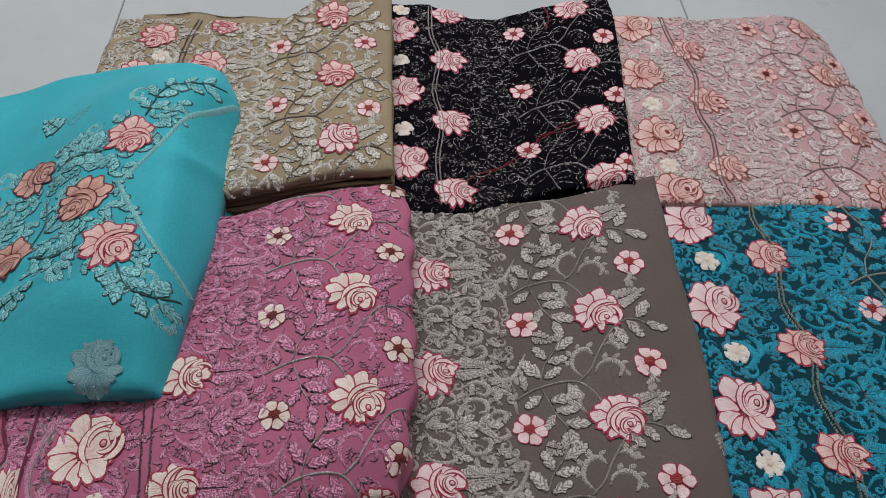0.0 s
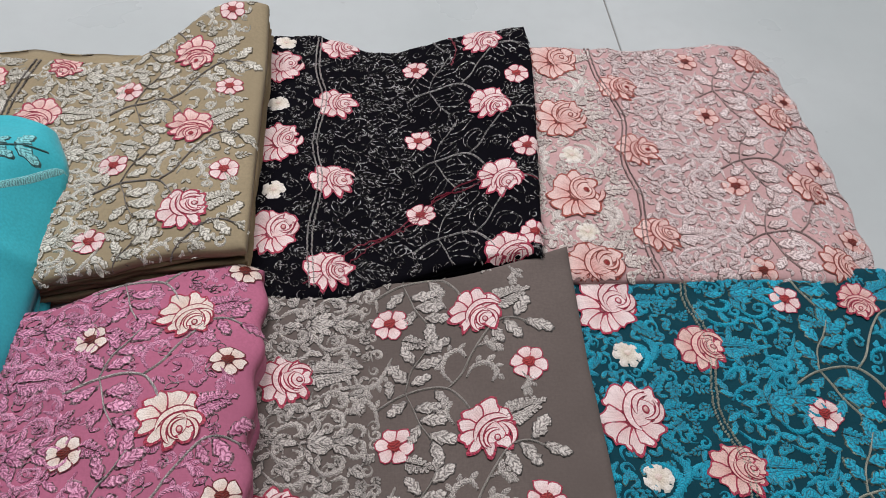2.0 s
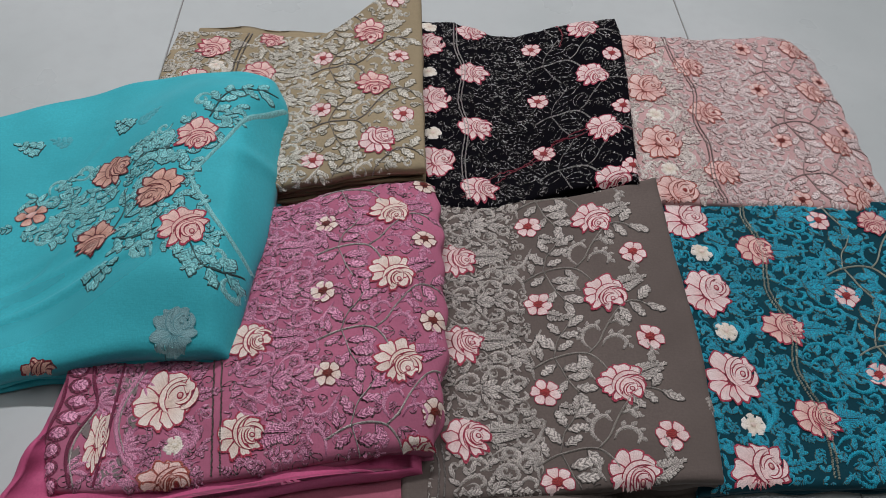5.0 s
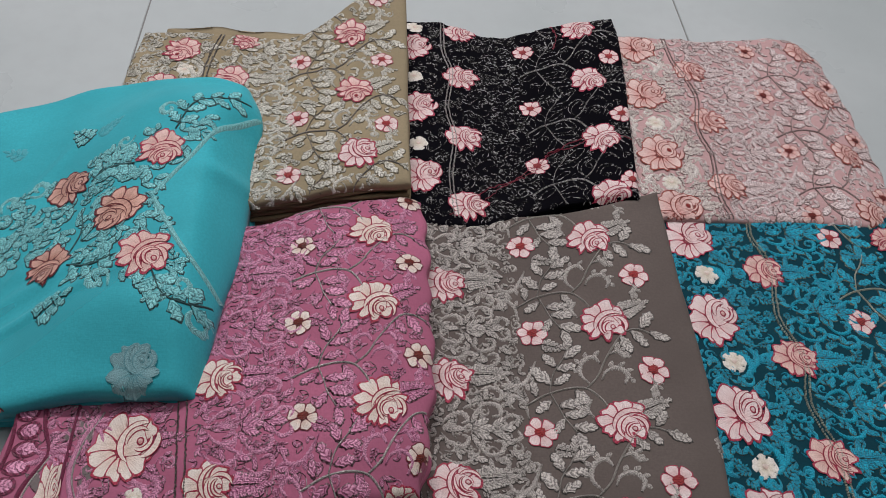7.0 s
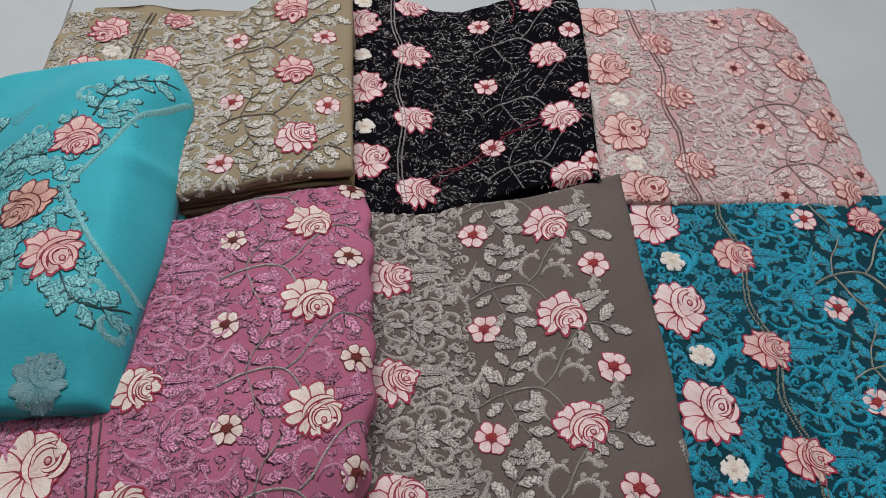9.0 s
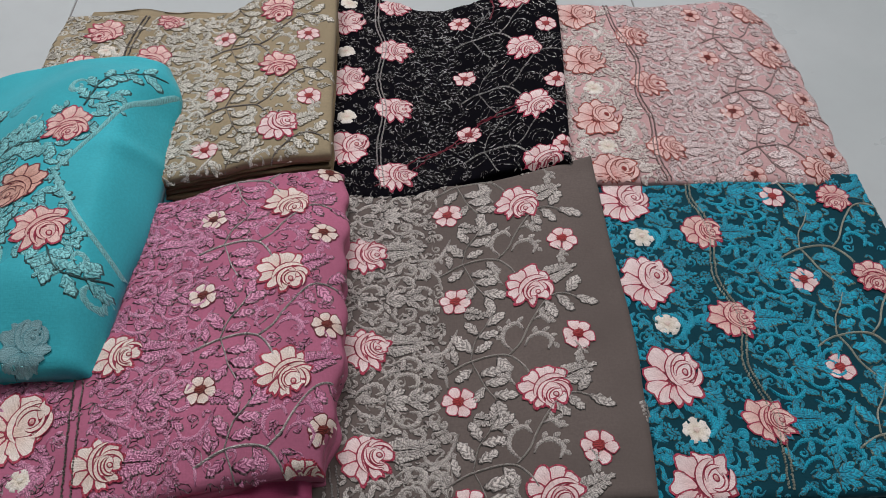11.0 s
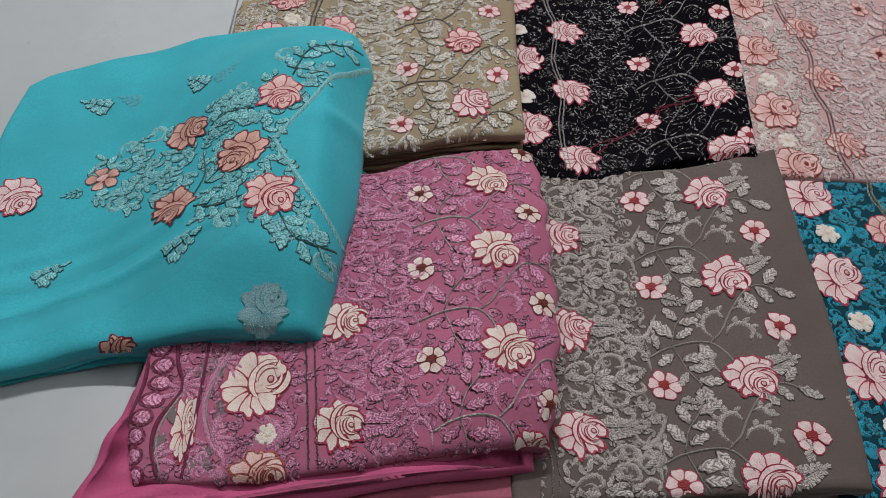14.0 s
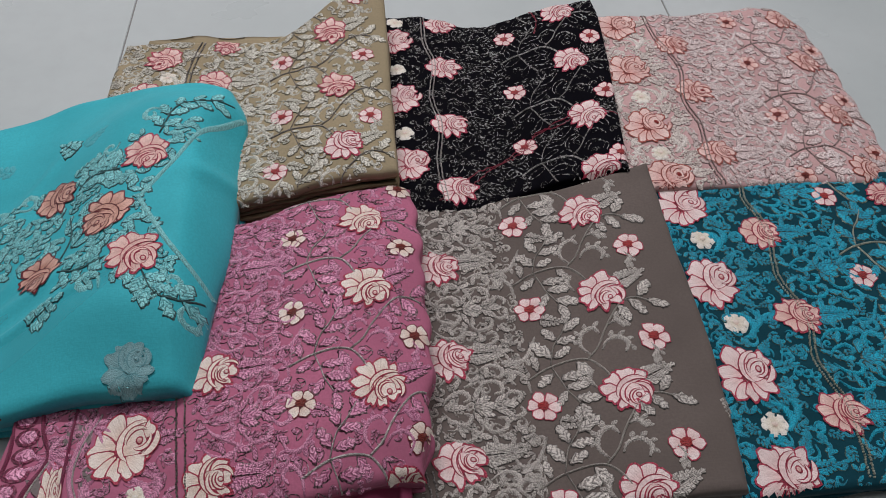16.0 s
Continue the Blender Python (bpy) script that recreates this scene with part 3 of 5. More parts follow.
def filler(fabric, mats, where, gap, size, mix=(0.45, 0.3, 0.25), seed=5, rim=None, keep=0.003, outline=False, tries=26000, name="leaf_embroidery", label=""):
    """Close-set leaves and scrolls wherever where(x, y) allows and no flower lies."""
    g = np.random.RandomState(seed)
    gy, gx = fabric.inside.shape
    cells, shapes = {}, []
    taken = np.array(fabric.taken)
    reach = (taken[:, 2] + keep) ** 2
    for _ in range(tries):
        x = fabric.x0 + g.uniform(0, gx * fabric.cell)
        y = fabric.y0 + g.uniform(0, gy * fabric.cell)
        if not fabric.on(x, y) or not where(x, y):
            continue
        key = (int(x / gap), int(y / gap))
        if any((x - a) ** 2 + (y - b) ** 2 < gap * gap for i in (-1, 0, 1) for j in (-1, 0, 1) for a, b in cells.get((key[0] + i, key[1] + j), ())):
            continue
        if ((taken[:, 0] - x) ** 2 + (taken[:, 1] - y) ** 2 < reach).any():
            continue
        cells.setdefault(key, []).append((x, y))
        a = g.uniform(0, 2 * np.pi)
        s = size * g.uniform(0.75, 1.25)
        k = g.uniform()
        if outline:
            if k < mix[0]:
                for o in (-0.6, 0.6):
                    shapes.append(spin(ring_leaf(s, s * 0.42), a + o, x, y))
            elif k < mix[0] + mix[1]:
                shapes.append(spin(scroll(s * 0.5, 0.0010, jag=0.1, hand=g.choice((-1, 1)), turns=1.1), a, x, y))
            else:
                for o in (-0.9, 0, 0.9):
                    shapes.append(spin(ring_leaf(s * 0.8, s * 0.28), a + o, x, y))
        elif k < mix[0]:
            for o in (-0.62, 0.62):
                shapes.append(spin(leaf_patch(s * g.uniform(0.8, 1.1), s * 0.44, 0.0004, rim=rim), a + o, x, y))
        elif k < mix[0] + mix[1]:
            shapes.append(spin(scroll(s * 0.54, s * 0.36, hand=g.choice((-1, 1))), a, x, y))
        else:
            shapes.append(spin(feather(s * 1.6, 3, 0.0004, rim, slim=0.44), a, x, y))
    if shapes:
        stitched(name, fabric, joined(shapes), mats, fabric.root, label, "stuff")


def hook(points, width, lift=0.0007, teeth=0.24):
    """A leafy scroll: a satin band along a curve, swelling towards its curled end, with ragged edges."""
    p = curve(points, 26)
    f = np.linspace(0, 1, 26)
    w = width * (0.30 + 0.95 * np.sin(np.pi * np.clip(f, 0.02, 0.98)) ** 0.7 * (0.35 + 0.65 * f)) * (1 + teeth * np.where(np.arange(26) % 2, 1, -1) + JITTER.uniform(-0.1, 0.1, 26))
    pts, faces, slots, uv = ribbon(p, w, lift, 0.0008)
    return pts, faces, slots, uv * np.array([1.0, 0.9])


def leafy_hook(points, p):
    """A scroll with small leaflets along its outer side."""
    way = curve(points, 26)
    shapes = [hook(points, 0.046 * p)]
    bend = np.sign(np.cross(way[12] - way[0], way[-1] - way[12]))
    for i in (8, 12, 16, 20):
        d = way[i + 1] - way[i - 1]
        a = math.atan2(d[1], d[0]) - math.pi / 2 - bend * 0.85
        ln = p * JITTER.uniform(0.07, 0.10)
        shapes.append(spin(leaf_patch(ln, ln * 0.5, 0.0006, 12), a, *way[i]))
    return joined(shapes)


# the spray of one repeat, in repeats from the large rose: stems, leaves (base, direction in degrees, length), scrolls
STEMS = ([(-0.78, 0.24), (-0.66, 0.31), (-0.555, 0.35), (-0.37, 0.376), (-0.235, 0.35), (-0.145, 0.25), (-0.10, 0.16)],
         [(-0.555, 0.36), (-0.50, 0.54), (-0.41, 0.66), (-0.33, 0.80)],
         [(-0.235, 0.36), (-0.13, 0.46), (-0.05, 0.60), (0.056, 0.75), (0.16, 0.86), (0.28, 0.887), (0.40, 0.84)],
         [(-0.55, 0.35), (-0.50, 0.22), (-0.46, 0.10), (-0.38, -0.04)])
LEAVES = ((-0.53, 0.43, 128, 0.24), (-0.52, 0.42, 22, 0.20), (-0.48, 0.57, 8, 0.21), (-0.47, 0.59, 116, 0.20), (-0.40, 0.67, 32, 0.25), (-0.36, 0.74, 82, 0.20), (-0.67, 0.32, 96, 0.17),
          (0.12, 0.83, -62, 0.20), (0.22, 0.88, -52, 0.22), (0.31, 0.885, 52, 0.23), (0.38, 0.85, -24, 0.24), (-0.54, 0.29, 218, 0.20), (-0.50, 0.22, 4, 0.23), (-0.47, 0.13, -12, 0.23),
          (-0.46, 0.10, 236, 0.19), (-0.41, 0.01, -14, 0.24), (-0.38, -0.04, -74, 0.20), (-0.34, 0.36, -58, 0.19))
HOOKS = ([(-0.20, 0.39), (-0.27, 0.50), (-0.24, 0.62), (-0.14, 0.66), (-0.09, 0.59)], [(-0.10, 0.42), (-0.05, 0.50), (0.05, 0.52), (0.12, 0.44), (0.08, 0.35)],
         [(0.00, 0.66), (0.08, 0.68), (0.13, 0.60)], [(-0.76, 0.12), (-0.78, 0.26), (-0.86, 0.34), (-0.93, 0.28), (-0.88, 0.21)],
         [(-0.64, 0.68), (-0.70, 0.56), (-0.77, 0.46), (-0.88, 0.45), (-0.93, 0.54)], [(-0.22, 0.06), (-0.27, 0.16), (-0.22, 0.24)], [(0.30, 0.40), (0.34, 0.32), (0.28, 0.26)])


def vine(fabric, x, y, p, leaf_mats, stem_mat, rim=None, stem=0.0021, line=False):
    """The spray round a large rose: a winding stem, leafy shoots, scrolls, and a fan leaf behind the flower; in outline only where line is set."""
    def to(q):
        return [(x + a * p, y + b * p) for a, b in q]

    g = fabric.rng
    for k, q in enumerate(STEMS):
        way = curve(to(q), 24)
        stitched("vine_stem", fabric, ribbon(way, stem * (1.1, 0.7, 1.0, 0.7)[k], 0.0010, 0.0008), [stem_mat], fabric.root)
        fabric.taken += [(a, b, 0.003) for a, b in way[::3]]
    for q in HOOKS:
        pts = to(q)
        if line:
            for wide in (0.0, 0.06):
                stitched("scroll", fabric, ribbon(curve([(a + wide * p * 0.5, b - wide * p * 0.6) for a, b in pts], 20), 0.0011, 0.0006), leaf_mats, fabric.root)
        else:
            stitched("scroll", fabric, leafy_hook(pts, p), leaf_mats, fabric.root)
        fabric.taken += [(a, b, 0.0042) for a, b in curve(pts, 7)]
    for a, b, deg, ln in LEAVES:
        ln, turn = ln * p * g.uniform(0.88, 1.10), math.radians(deg - 90) + g.uniform(-0.12, 0.12)
        px, py = x + a * p, y + b * p
        if fabric.flowered(px - 0.6 * ln * math.sin(turn), py + 0.6 * ln * math.cos(turn)):
            continue
        shape = ring_leaf(ln, ln * 0.36, 0.0010) if line else leaf_patch(ln, ln * 0.45, 0.0006, 28, rim=rim)
        stitched("leaf", fabric, spin(shape, turn, px, py), leaf_mats, fabric.root)
        fabric.taken.append((px - 0.55 * ln * math.sin(turn), py + 0.55 * ln * math.cos(turn), 0.30 * ln))
    for a, b, deg, ln, pairs in ((0.12, 0.05, 22, 0.36, 5), (-0.58, -0.17, -20, 0.24, 4)):
        shape = feather(ln * p, pairs, 0.0006, rim, 0.72, 0.42, line)
        stitched("fan_leaf", fabric, spin(shape, math.radians(deg - 90), x + a * p, y + b * p), leaf_mats, fabric.root)
        fabric.taken += [(x + (a + f * math.cos(math.radians(deg))) * p, y + (b + f * math.sin(math.radians(deg))) * p, 0.11 * p) for f in (0.1 * ln / 0.24, 0.2 * ln / 0.24)]


# half of the close-set ornament beside the smaller roses, mirrored about its axis
VOLUTES = ([(-0.14, 0.03), (-0.06, 0.12), (0.05, 0.15), (0.10, 0.08), (0.04, 0.05)], [(-0.16, 0.20), (-0.06, 0.29), (0.07, 0.30), (0.13, 0.23), (0.06, 0.19)],
           [(0.16, 0.13), (0.25, 0.23), (0.36, 0.22), (0.39, 0.13), (0.31, 0.11)], [(0.18, 0.33), (0.30, 0.40), (0.41, 0.35), (0.39, 0.27), (0.31, 0.29)], [(0.38, 0.05), (0.46, 0.12), (0.54, 0.09), (0.52, 0.03)])
SHOOTS = ((0.13, 0.02, 24, 0.17), (0.12, 0.04, 62, 0.14), (0.30, 0.02, 30, 0.16), (-0.02, 0.16, 70, 0.13), (0.10, 0.24, 20, 0.15), (0.02, 0.31, 100, 0.14), (-0.10, 0.30, 130, 0.13), (0.26, 0.26, 80, 0.12),
          (0.42, 0.20, 35, 0.14), (-0.10, 0.06, 150, 0.12), (-0.16, 0.12, 110, 0.13), (0.22, 0.08, 95, 0.11), (0.42, 0.36, 20, 0.12))


def damask(fabric, x, y, p, mats, rim=None, line=False):
    """Mirrored scrolls and leaves between two roses, worked close together."""
    shapes = [spin(leaf_patch(ln * p, ln * p * 0.4, 0.0006, 16, rim=rim), -math.pi / 2, x + a * p, y) for a, ln in ((0.12, 0.22), (0.32, 0.20), (-0.08, 0.16))]
    for side in (-1, 1):
        for q in VOLUTES:
            pts = [(x + a * p, y + side * b * p) for a, b in q]
            shapes.append(ribbon(curve(pts, 20), 0.0011, 0.0006) if line else hook(pts, 0.044 * p))
            fabric.taken += [(a, b, 0.0038) for a, b in curve(pts, 6)]
        for a, b, deg, ln in SHOOTS:
            ln, turn = ln * p * JITTER.uniform(0.9, 1.15), math.radians(side * deg - 90)
            px, py = x + a * p, y + side * b * p
            shapes.append(spin(ring_leaf(ln, ln * 0.4, 0.0009) if line else leaf_patch(ln, ln * 0.40, 0.0006, 16, rim=rim), turn, px, py))
            fabric.taken.append((px - 0.55 * ln * math.sin(turn), py + 0.55 * ln * math.cos(turn), 0.28 * ln))
    if line:
        shapes = shapes[3:]
    stitched("scroll_embroidery", fabric, joined(shapes), mats, fabric.root, "", "stuff")


def fan(fabric, x, y, length, deg, mats, rim=None, pairs=5, line=False):
    """A feathered leaf that stands out from a flower."""
    stitched("fan_leaf", fabric, spin(feather(length, pairs, 0.0006, rim, 0.66, 0.40, line), math.radians(deg - 90), x, y), mats, fabric.root)
    d = math.radians(deg)
    fabric.taken += [(x + f * length * math.cos(d), y + f * length * math.sin(d), 0.24 * length) for f in (0.3, 0.6)]


def border(fabric, x, y, p, mats, rim=None, line=False):
    """Leaves and scrolls round a full rose of the border."""
    for a, b, ln, deg in ((0.24, 0.04, 0.26, 8), (0.20, 0.20, 0.20, 52), (0.18, -0.16, 0.22, -42)):
        fan(fabric, x + a * p, y + b * p, ln * p, deg, mats, rim, 4, line)
    for q in ([(0.06, 0.64), (0.18, 0.60), (0.24, 0.48), (0.16, 0.38)], [(0.22, 0.70), (0.31, 0.60), (0.27, 0.47)], [(-0.18, 0.36), (-0.26, 0.42), (-0.20, 0.50)], [(-0.18, 0.66), (-0.26, 0.58), (-0.18, 0.54)]):
        pts = [(x + a * p, y + b * p) for a, b in q]
        stitched("scroll", fabric, ribbon(curve(pts, 18), 0.0011, 0.0006) if line else hook(pts, 0.07 * p), mats, fabric.root)
        fabric.taken += [(a, b, 0.0045) for a, b in curve(pts, 5)]


def bead_lines(fabric, points, mat, gap=0.0056, dot=0.0020):
    """Two rows of small knots that wind up the cloth."""
    mid = curve(points, 60)
    t = np.gradient(mid, axis=0)
    t /= np.linalg.norm(t, axis=1)[:, None]
    nrm = np.c_[-t[:, 1], t[:, 0]]
    for side in (-0.5, 0.5):
        line = mid + nrm * gap * side
        s = np.r_[0, np.cumsum(np.linalg.norm(np.diff(line, axis=0), axis=1))]
        pos = np.arange(0, s[-1], dot * 1.25)
        pts = np.c_[np.interp(pos, s, line[:, 0]), np.interp(pos, s, line[:, 1])]
        knots = [spin(leaf_patch(dot * 1.25, dot, 0.0017, 6), fabric.rng.uniform(-0.5, 0.5) + side, a, b) for a, b in pts if fabric.on(a, b)]
        if knots:
            stitched("knotted_cord", fabric, joined(knots), [mat], fabric.root)
    for q in mid[::2]:
        fabric.taken.append((q[0], q[1], gap * 1.35))


PITCH = 0.113

# ---- grey fabric ----
GREY = cloth("taupe_grey_georgette", (0.138, 0.114, 0.101))
GREY_THREAD = thread("silver_grey_thread", (0.31, 0.28, 0.25), (0.67, 0.63, 0.575), 0.42, 0.1, grit=700, deep=0.42)
GREY_STEM = thread("pewter_cord", (0.20, 0.18, 0.16), (0.50, 0.47, 0.42), 0.38, 0.2)
# dark leaf rims: the shade between raised leaves, put into the colour
GREY_SHADE = thread("grey_leaf_shade", (0.055, 0.048, 0.042), (0.11, 0.10, 0.09), 0.5)
grey = Fabric("taupe grey folded georgette with silver embroidery and blush roses",
              [(0.005, 0.583), (0.122, 0.593), (0.215, 0.591), (0.300, 0.615)],
              [(0.300, 0.615), (0.297, 0.494), (0.297, 0.372), (0.289, 0.293), (0.280, 0.210)],
              [(0.000, 0.205), (0.123, 0.211), (0.210, 0.210), (0.280, 0.210)],
              [(0.005, 0.583), (0.010, 0.409), (0.000, 0.205)],
              lambda x, y: 0.014 + 0.026 * step(0.11, 0.25, x) + 0.008 * step(0.36, 0.24, y) * step(0.05, 0.25, x) + 0 * y, GREY, GREY, folds=2, seed=3)
grey.under("lower_layer", [(-0.02, 0.30), (0.26, 0.30)], [(0.26, 0.30), (0.268, 0.200)], [(-0.026, 0.150), (0.10, 0.166), (0.19, 0.182), (0.268, 0.200)], [(-0.02, 0.30), (-0.026, 0.150)], 0.0, 0.011, GREY)
bead_lines(grey, [(0.013, 0.261), (0.016, 0.235), (0.014, 0.208)], SILVER, 0.007)
for y in (0.494, 0.378, 0.270):
    rose(grey, 0.041, y, 0.0250, 0.85, ROSE_BLUSH, 0.92)
for x, y in ((0.206, 0.546), (0.204, 0.435), (0.203, 0.320), (0.196, 0.222)):
    rose(grey, x, y, 0.0250, -0.1, ROSE_BLUSH, 0.95)
for x, y in ((0.131, 0.546), (0.131, 0.430), (0.126, 0.318), (0.127, 0.221), (0.245, 0.489), (0.242, 0.372), (0.238, 0.256)):
    small_flower(grey, x, y, 0.0165, 0.3, FLOWER)
for x, y in ((0.206, 0.546), (0.204, 0.435), (0.203, 0.320), (0.196, 0.210)):
    vine(grey, x, y, PITCH, [GREY_THREAD, GREY_SHADE], GREY_STEM, 0.12)
for y in (0.494, 0.378, 0.270):
    fan(grey, 0.058, y + 0.004, 0.047, 2, [GREY_THREAD, GREY_SHADE], 0.12, 6)
for y in (0.549, 0.437, 0.324, 0.213):
    damask(grey, 0.046, y, PITCH, [GREY_THREAD, GREY_SHADE], 0.12)
stitched("fan_leaf", grey, spin(feather(0.024, 4), 2.9, 0.291, 0.300), [GREY_THREAD], grey.root)
filler(grey, [GREY_THREAD, GREY_SHADE], lambda x, y: x < 0.115, 0.0058, 0.0085, seed=31, rim=0.12, keep=0.0010)

# ---- teal fabric ----
TEAL = cloth("deep_teal_georgette", (0.001, 0.046, 0.066))
TEAL_THREAD = thread("bright_teal_thread", (0.0005, 0.22, 0.34), (0.003, 0.47, 0.66), 0.6, grit=700)
TEAL_STEM = thread("green_gold_cord", (0.28, 0.31, 0.23), (0.62, 0.64, 0.52), 0.36, 0.2)
TEAL_EDGE = thread("dark_gold_green_cord", (0.012, 0.045, 0.05), (0.24, 0.30, 0.22), 0.4, 0.2)
teal = Fabric("deep teal folded georgette with bright teal embroidery and pink roses",
              [(0.280, 0.604), (0.45, 0.596), (0.55, 0.592), (0.612, 0.590)],
              [(0.612, 0.590), (0.612, 0.40), (0.606, 0.215)],
              [(0.262, 0.207), (0.335, 0.213), (0.449, 0.213), (0.606, 0.215)],
              [(0.280, 0.604), (0.275, 0.40), (0.262, 0.207)],
              lambda x, y: 0.0215 + 0.004 * step(0.35, 0.5, x) + 0 * y, TEAL, TEAL, folds=2, seed=5)
for y in (0.555, 0.444, 0.332, 0.228):
    rose(teal, 0.328, y, 0.031, -0.1, ROSE_BLUSH, 0.92, "bloom")
for y in (0.508, 0.395, 0.285):
    rose(teal, 0.403, y, 0.0250, 0.75, ROSE_PEACH, 0.86)
for x, y in ((0.567, 0.552), (0.565, 0.440), (0.563, 0.33)):
    rose(teal, x, y, 0.022, -0.8, ROSE_SALMON, 0.9)
for x, y in ((0.497, 0.554), (0.491, 0.438), (0.490, 0.335)):
    small_flower(teal, x, y, 0.0155, 0.2, FLOWER)
for x, y in ((0.337, 0.505), (0.337, 0.392), (0.336, 0.279)):
    cream_flower(teal, x, y, 0.0135, (IVORY, CREAM))
bead_lines(teal, [(0.412, 0.605), (0.404, 0.560), (0.413, 0.508), (0.401, 0.447), (0.412, 0.395), (0.401, 0.337), (0.412, 0.285), (0.402, 0.218)], TEAL_STEM)
for x, y in ((0.567, 0.552), (0.565, 0.440), (0.563, 0.33), (0.562, 0.225)):
    vine(teal, x, y, PITCH, [TEAL_THREAD, TEAL_EDGE], TEAL_STEM, 0.14)
for y in (0.508, 0.395, 0.285):
    fan(teal, 0.420, y, 0.045, -4, [TEAL_THREAD, TEAL_EDGE], 0.12)
for y in (0.564, 0.451, 0.340, 0.230):
    damask(teal, 0.432, y, PITCH, [TEAL_THREAD, TEAL_EDGE], 0.12)
for y in (0.555, 0.444, 0.332, 0.228):
    border(teal, 0.328, y, PITCH, [TEAL_THREAD, TEAL_EDGE], 0.12)
filler(teal, [TEAL_THREAD, TEAL_EDGE], lambda x, y: x < 0.372, 0.0074, 0.0110, seed=51, keep=0.0016, rim=0.12)
filler(teal, [TEAL_THREAD, TEAL_EDGE], lambda x, y: 0.372 <= x < 0.485, 0.0076, 0.0092, seed=52, keep=0.0016, rim=0.12)
filler(teal, [TEAL_THREAD, TEAL_EDGE], lambda x, y: x >= 0.485, 0.0125, 0.0090, seed=53, keep=0.004, rim=0.12)

# ---- mauve-pink fabric ----
PINK = cloth("mauve_pink_georgette", (0.45, 0.140, 0.228))
PINK_PLAIN = cloth("rose_pink_satin", (0.56, 0.10, 0.23), 0.1, 0.6)
PINK_THREAD = thread("orchid_thread", (0.46, 0.09, 0.22), (0.86, 0.38, 0.56), 0.45, 0.05, grit=600, deep=0.5)
PINK_EDGE = thread("plum_metal_cord", (0.075, 0.018, 0.034), (0.40, 0.24, 0.28), 0.34, 0.3, grit=420, deep=0.8)
PINK_STEM = SILVER
# silver sparkle of this cord comes from bright specks in its colour
PINK_GLINT = thread("rose_silver_cord", (0.07, 0.03, 0.042), (0.70, 0.60, 0.62), 0.32, 0.35, grit=330, deep=0.95, gaps=(0.44, 0.58))
PLUM = thread("plum_thread", (0.14, 0.012, 0.045), (0.26, 0.03, 0.09))
mauve = Fabric("mauve pink folded georgette with orchid embroidery and cream roses",
               [(-0.352, 0.545), (-0.171, 0.556), (-0.10, 0.582), (-0.011, 0.600), (0.020, 0.600)],
               [(0.020, 0.600), (0.024, 0.515), (0.022, 0.44), (0.024, 0.37), (0.016, 0.30), (0.008, 0.248)],
               [(-0.344, 0.212), (-0.30, 0.210), (-0.212, 0.218), (-0.091, 0.237), (0.008, 0.248)],
               [(-0.352, 0.545), (-0.355, 0.36), (-0.360, 0.28), (-0.344, 0.212)],
               lambda x, y: 0.034 + 0.029 * step(-0.26, -0.05, x) * step(0.20, 0.30, y) * (1 - 0.75 * step(0.46, 0.60, y)) - 0.010 * step(-0.01, 0.03, x), PINK, PINK, folds=2, seed=7, scallop=0.0025, floor=0.0)
PINK_DULL = cloth("dusty_pink_lining", (0.40, 0.115, 0.17), 0.06, 0.75)
mauve.under("lining_layer", [(-0.30, 0.32), (-0.02, 0.32)], [(-0.02, 0.32), (-0.012, 0.212)], [(-0.335, 0.176), (-0.20, 0.190), (-0.09, 0.206), (-0.012, 0.212)], [(-0.30, 0.32), (-0.335, 0.176)], 0.0, 0.0072, PINK_DULL, "dusty pink lower lining")
mauve.under("lining_layer", [(-0.366, 0.300), (-0.01, 0.34)], [(-0.01, 0.34), (-0.003, 0.233)], [(-0.400, 0.182), (-0.30, 0.190), (-0.20, 0.202), (-0.10, 0.219), (-0.03, 0.229), (-0.003, 0.233)], [(-0.366, 0.300), (-0.378, 0.25), (-0.400, 0.180)], 0.0035, 0.0265, PINK_PLAIN, "bright pink satin lining", 0.004)
for x, y in ((-0.037, 0.540), (-0.035, 0.439), (-0.026, 0.329)):
    rose(mauve, x, y, 0.0260, -0.1, ROSE_CREAM, 0.95)
for x, y in ((-0.176, 0.260), (-0.179, 0.363)):
    rose(mauve, x, y, 0.0235, 0.8, ROSE_CREAM, 0.95)
rose(mauve, -0.253, 0.300, 0.033, -0.1, ROSE_CREAM, 0.9, "bloom")
rose(mauve, -0.308, 0.258, 0.030, 0.05, ROSE_CREAM, 0.36, "bloom")
rose(mauve, -0.240, 0.219, 0.020, 0.4, ROSE_RUST, 1.2)
rose(mauve, -0.007, 0.240, 0.018, 0.4, ROSE_CREAM)
for x, y in ((0.004, 0.592), (0.002, 0.489), (0.009, 0.378), (0.009, 0.276), (-0.110, 0.516), (-0.107, 0.416), (-0.096, 0.316)):
    small_flower(mauve, x, y, 0.0150, 0.3, FLOWER_DARK)
cream_flower(mauve, -0.236, 0.253, 0.0110, (IVORY, IVORY))
bead_lines(mauve, [(-0.209, 0.345), (-0.203, 0.30), (-0.194, 0.222)], DUSK, 0.009)
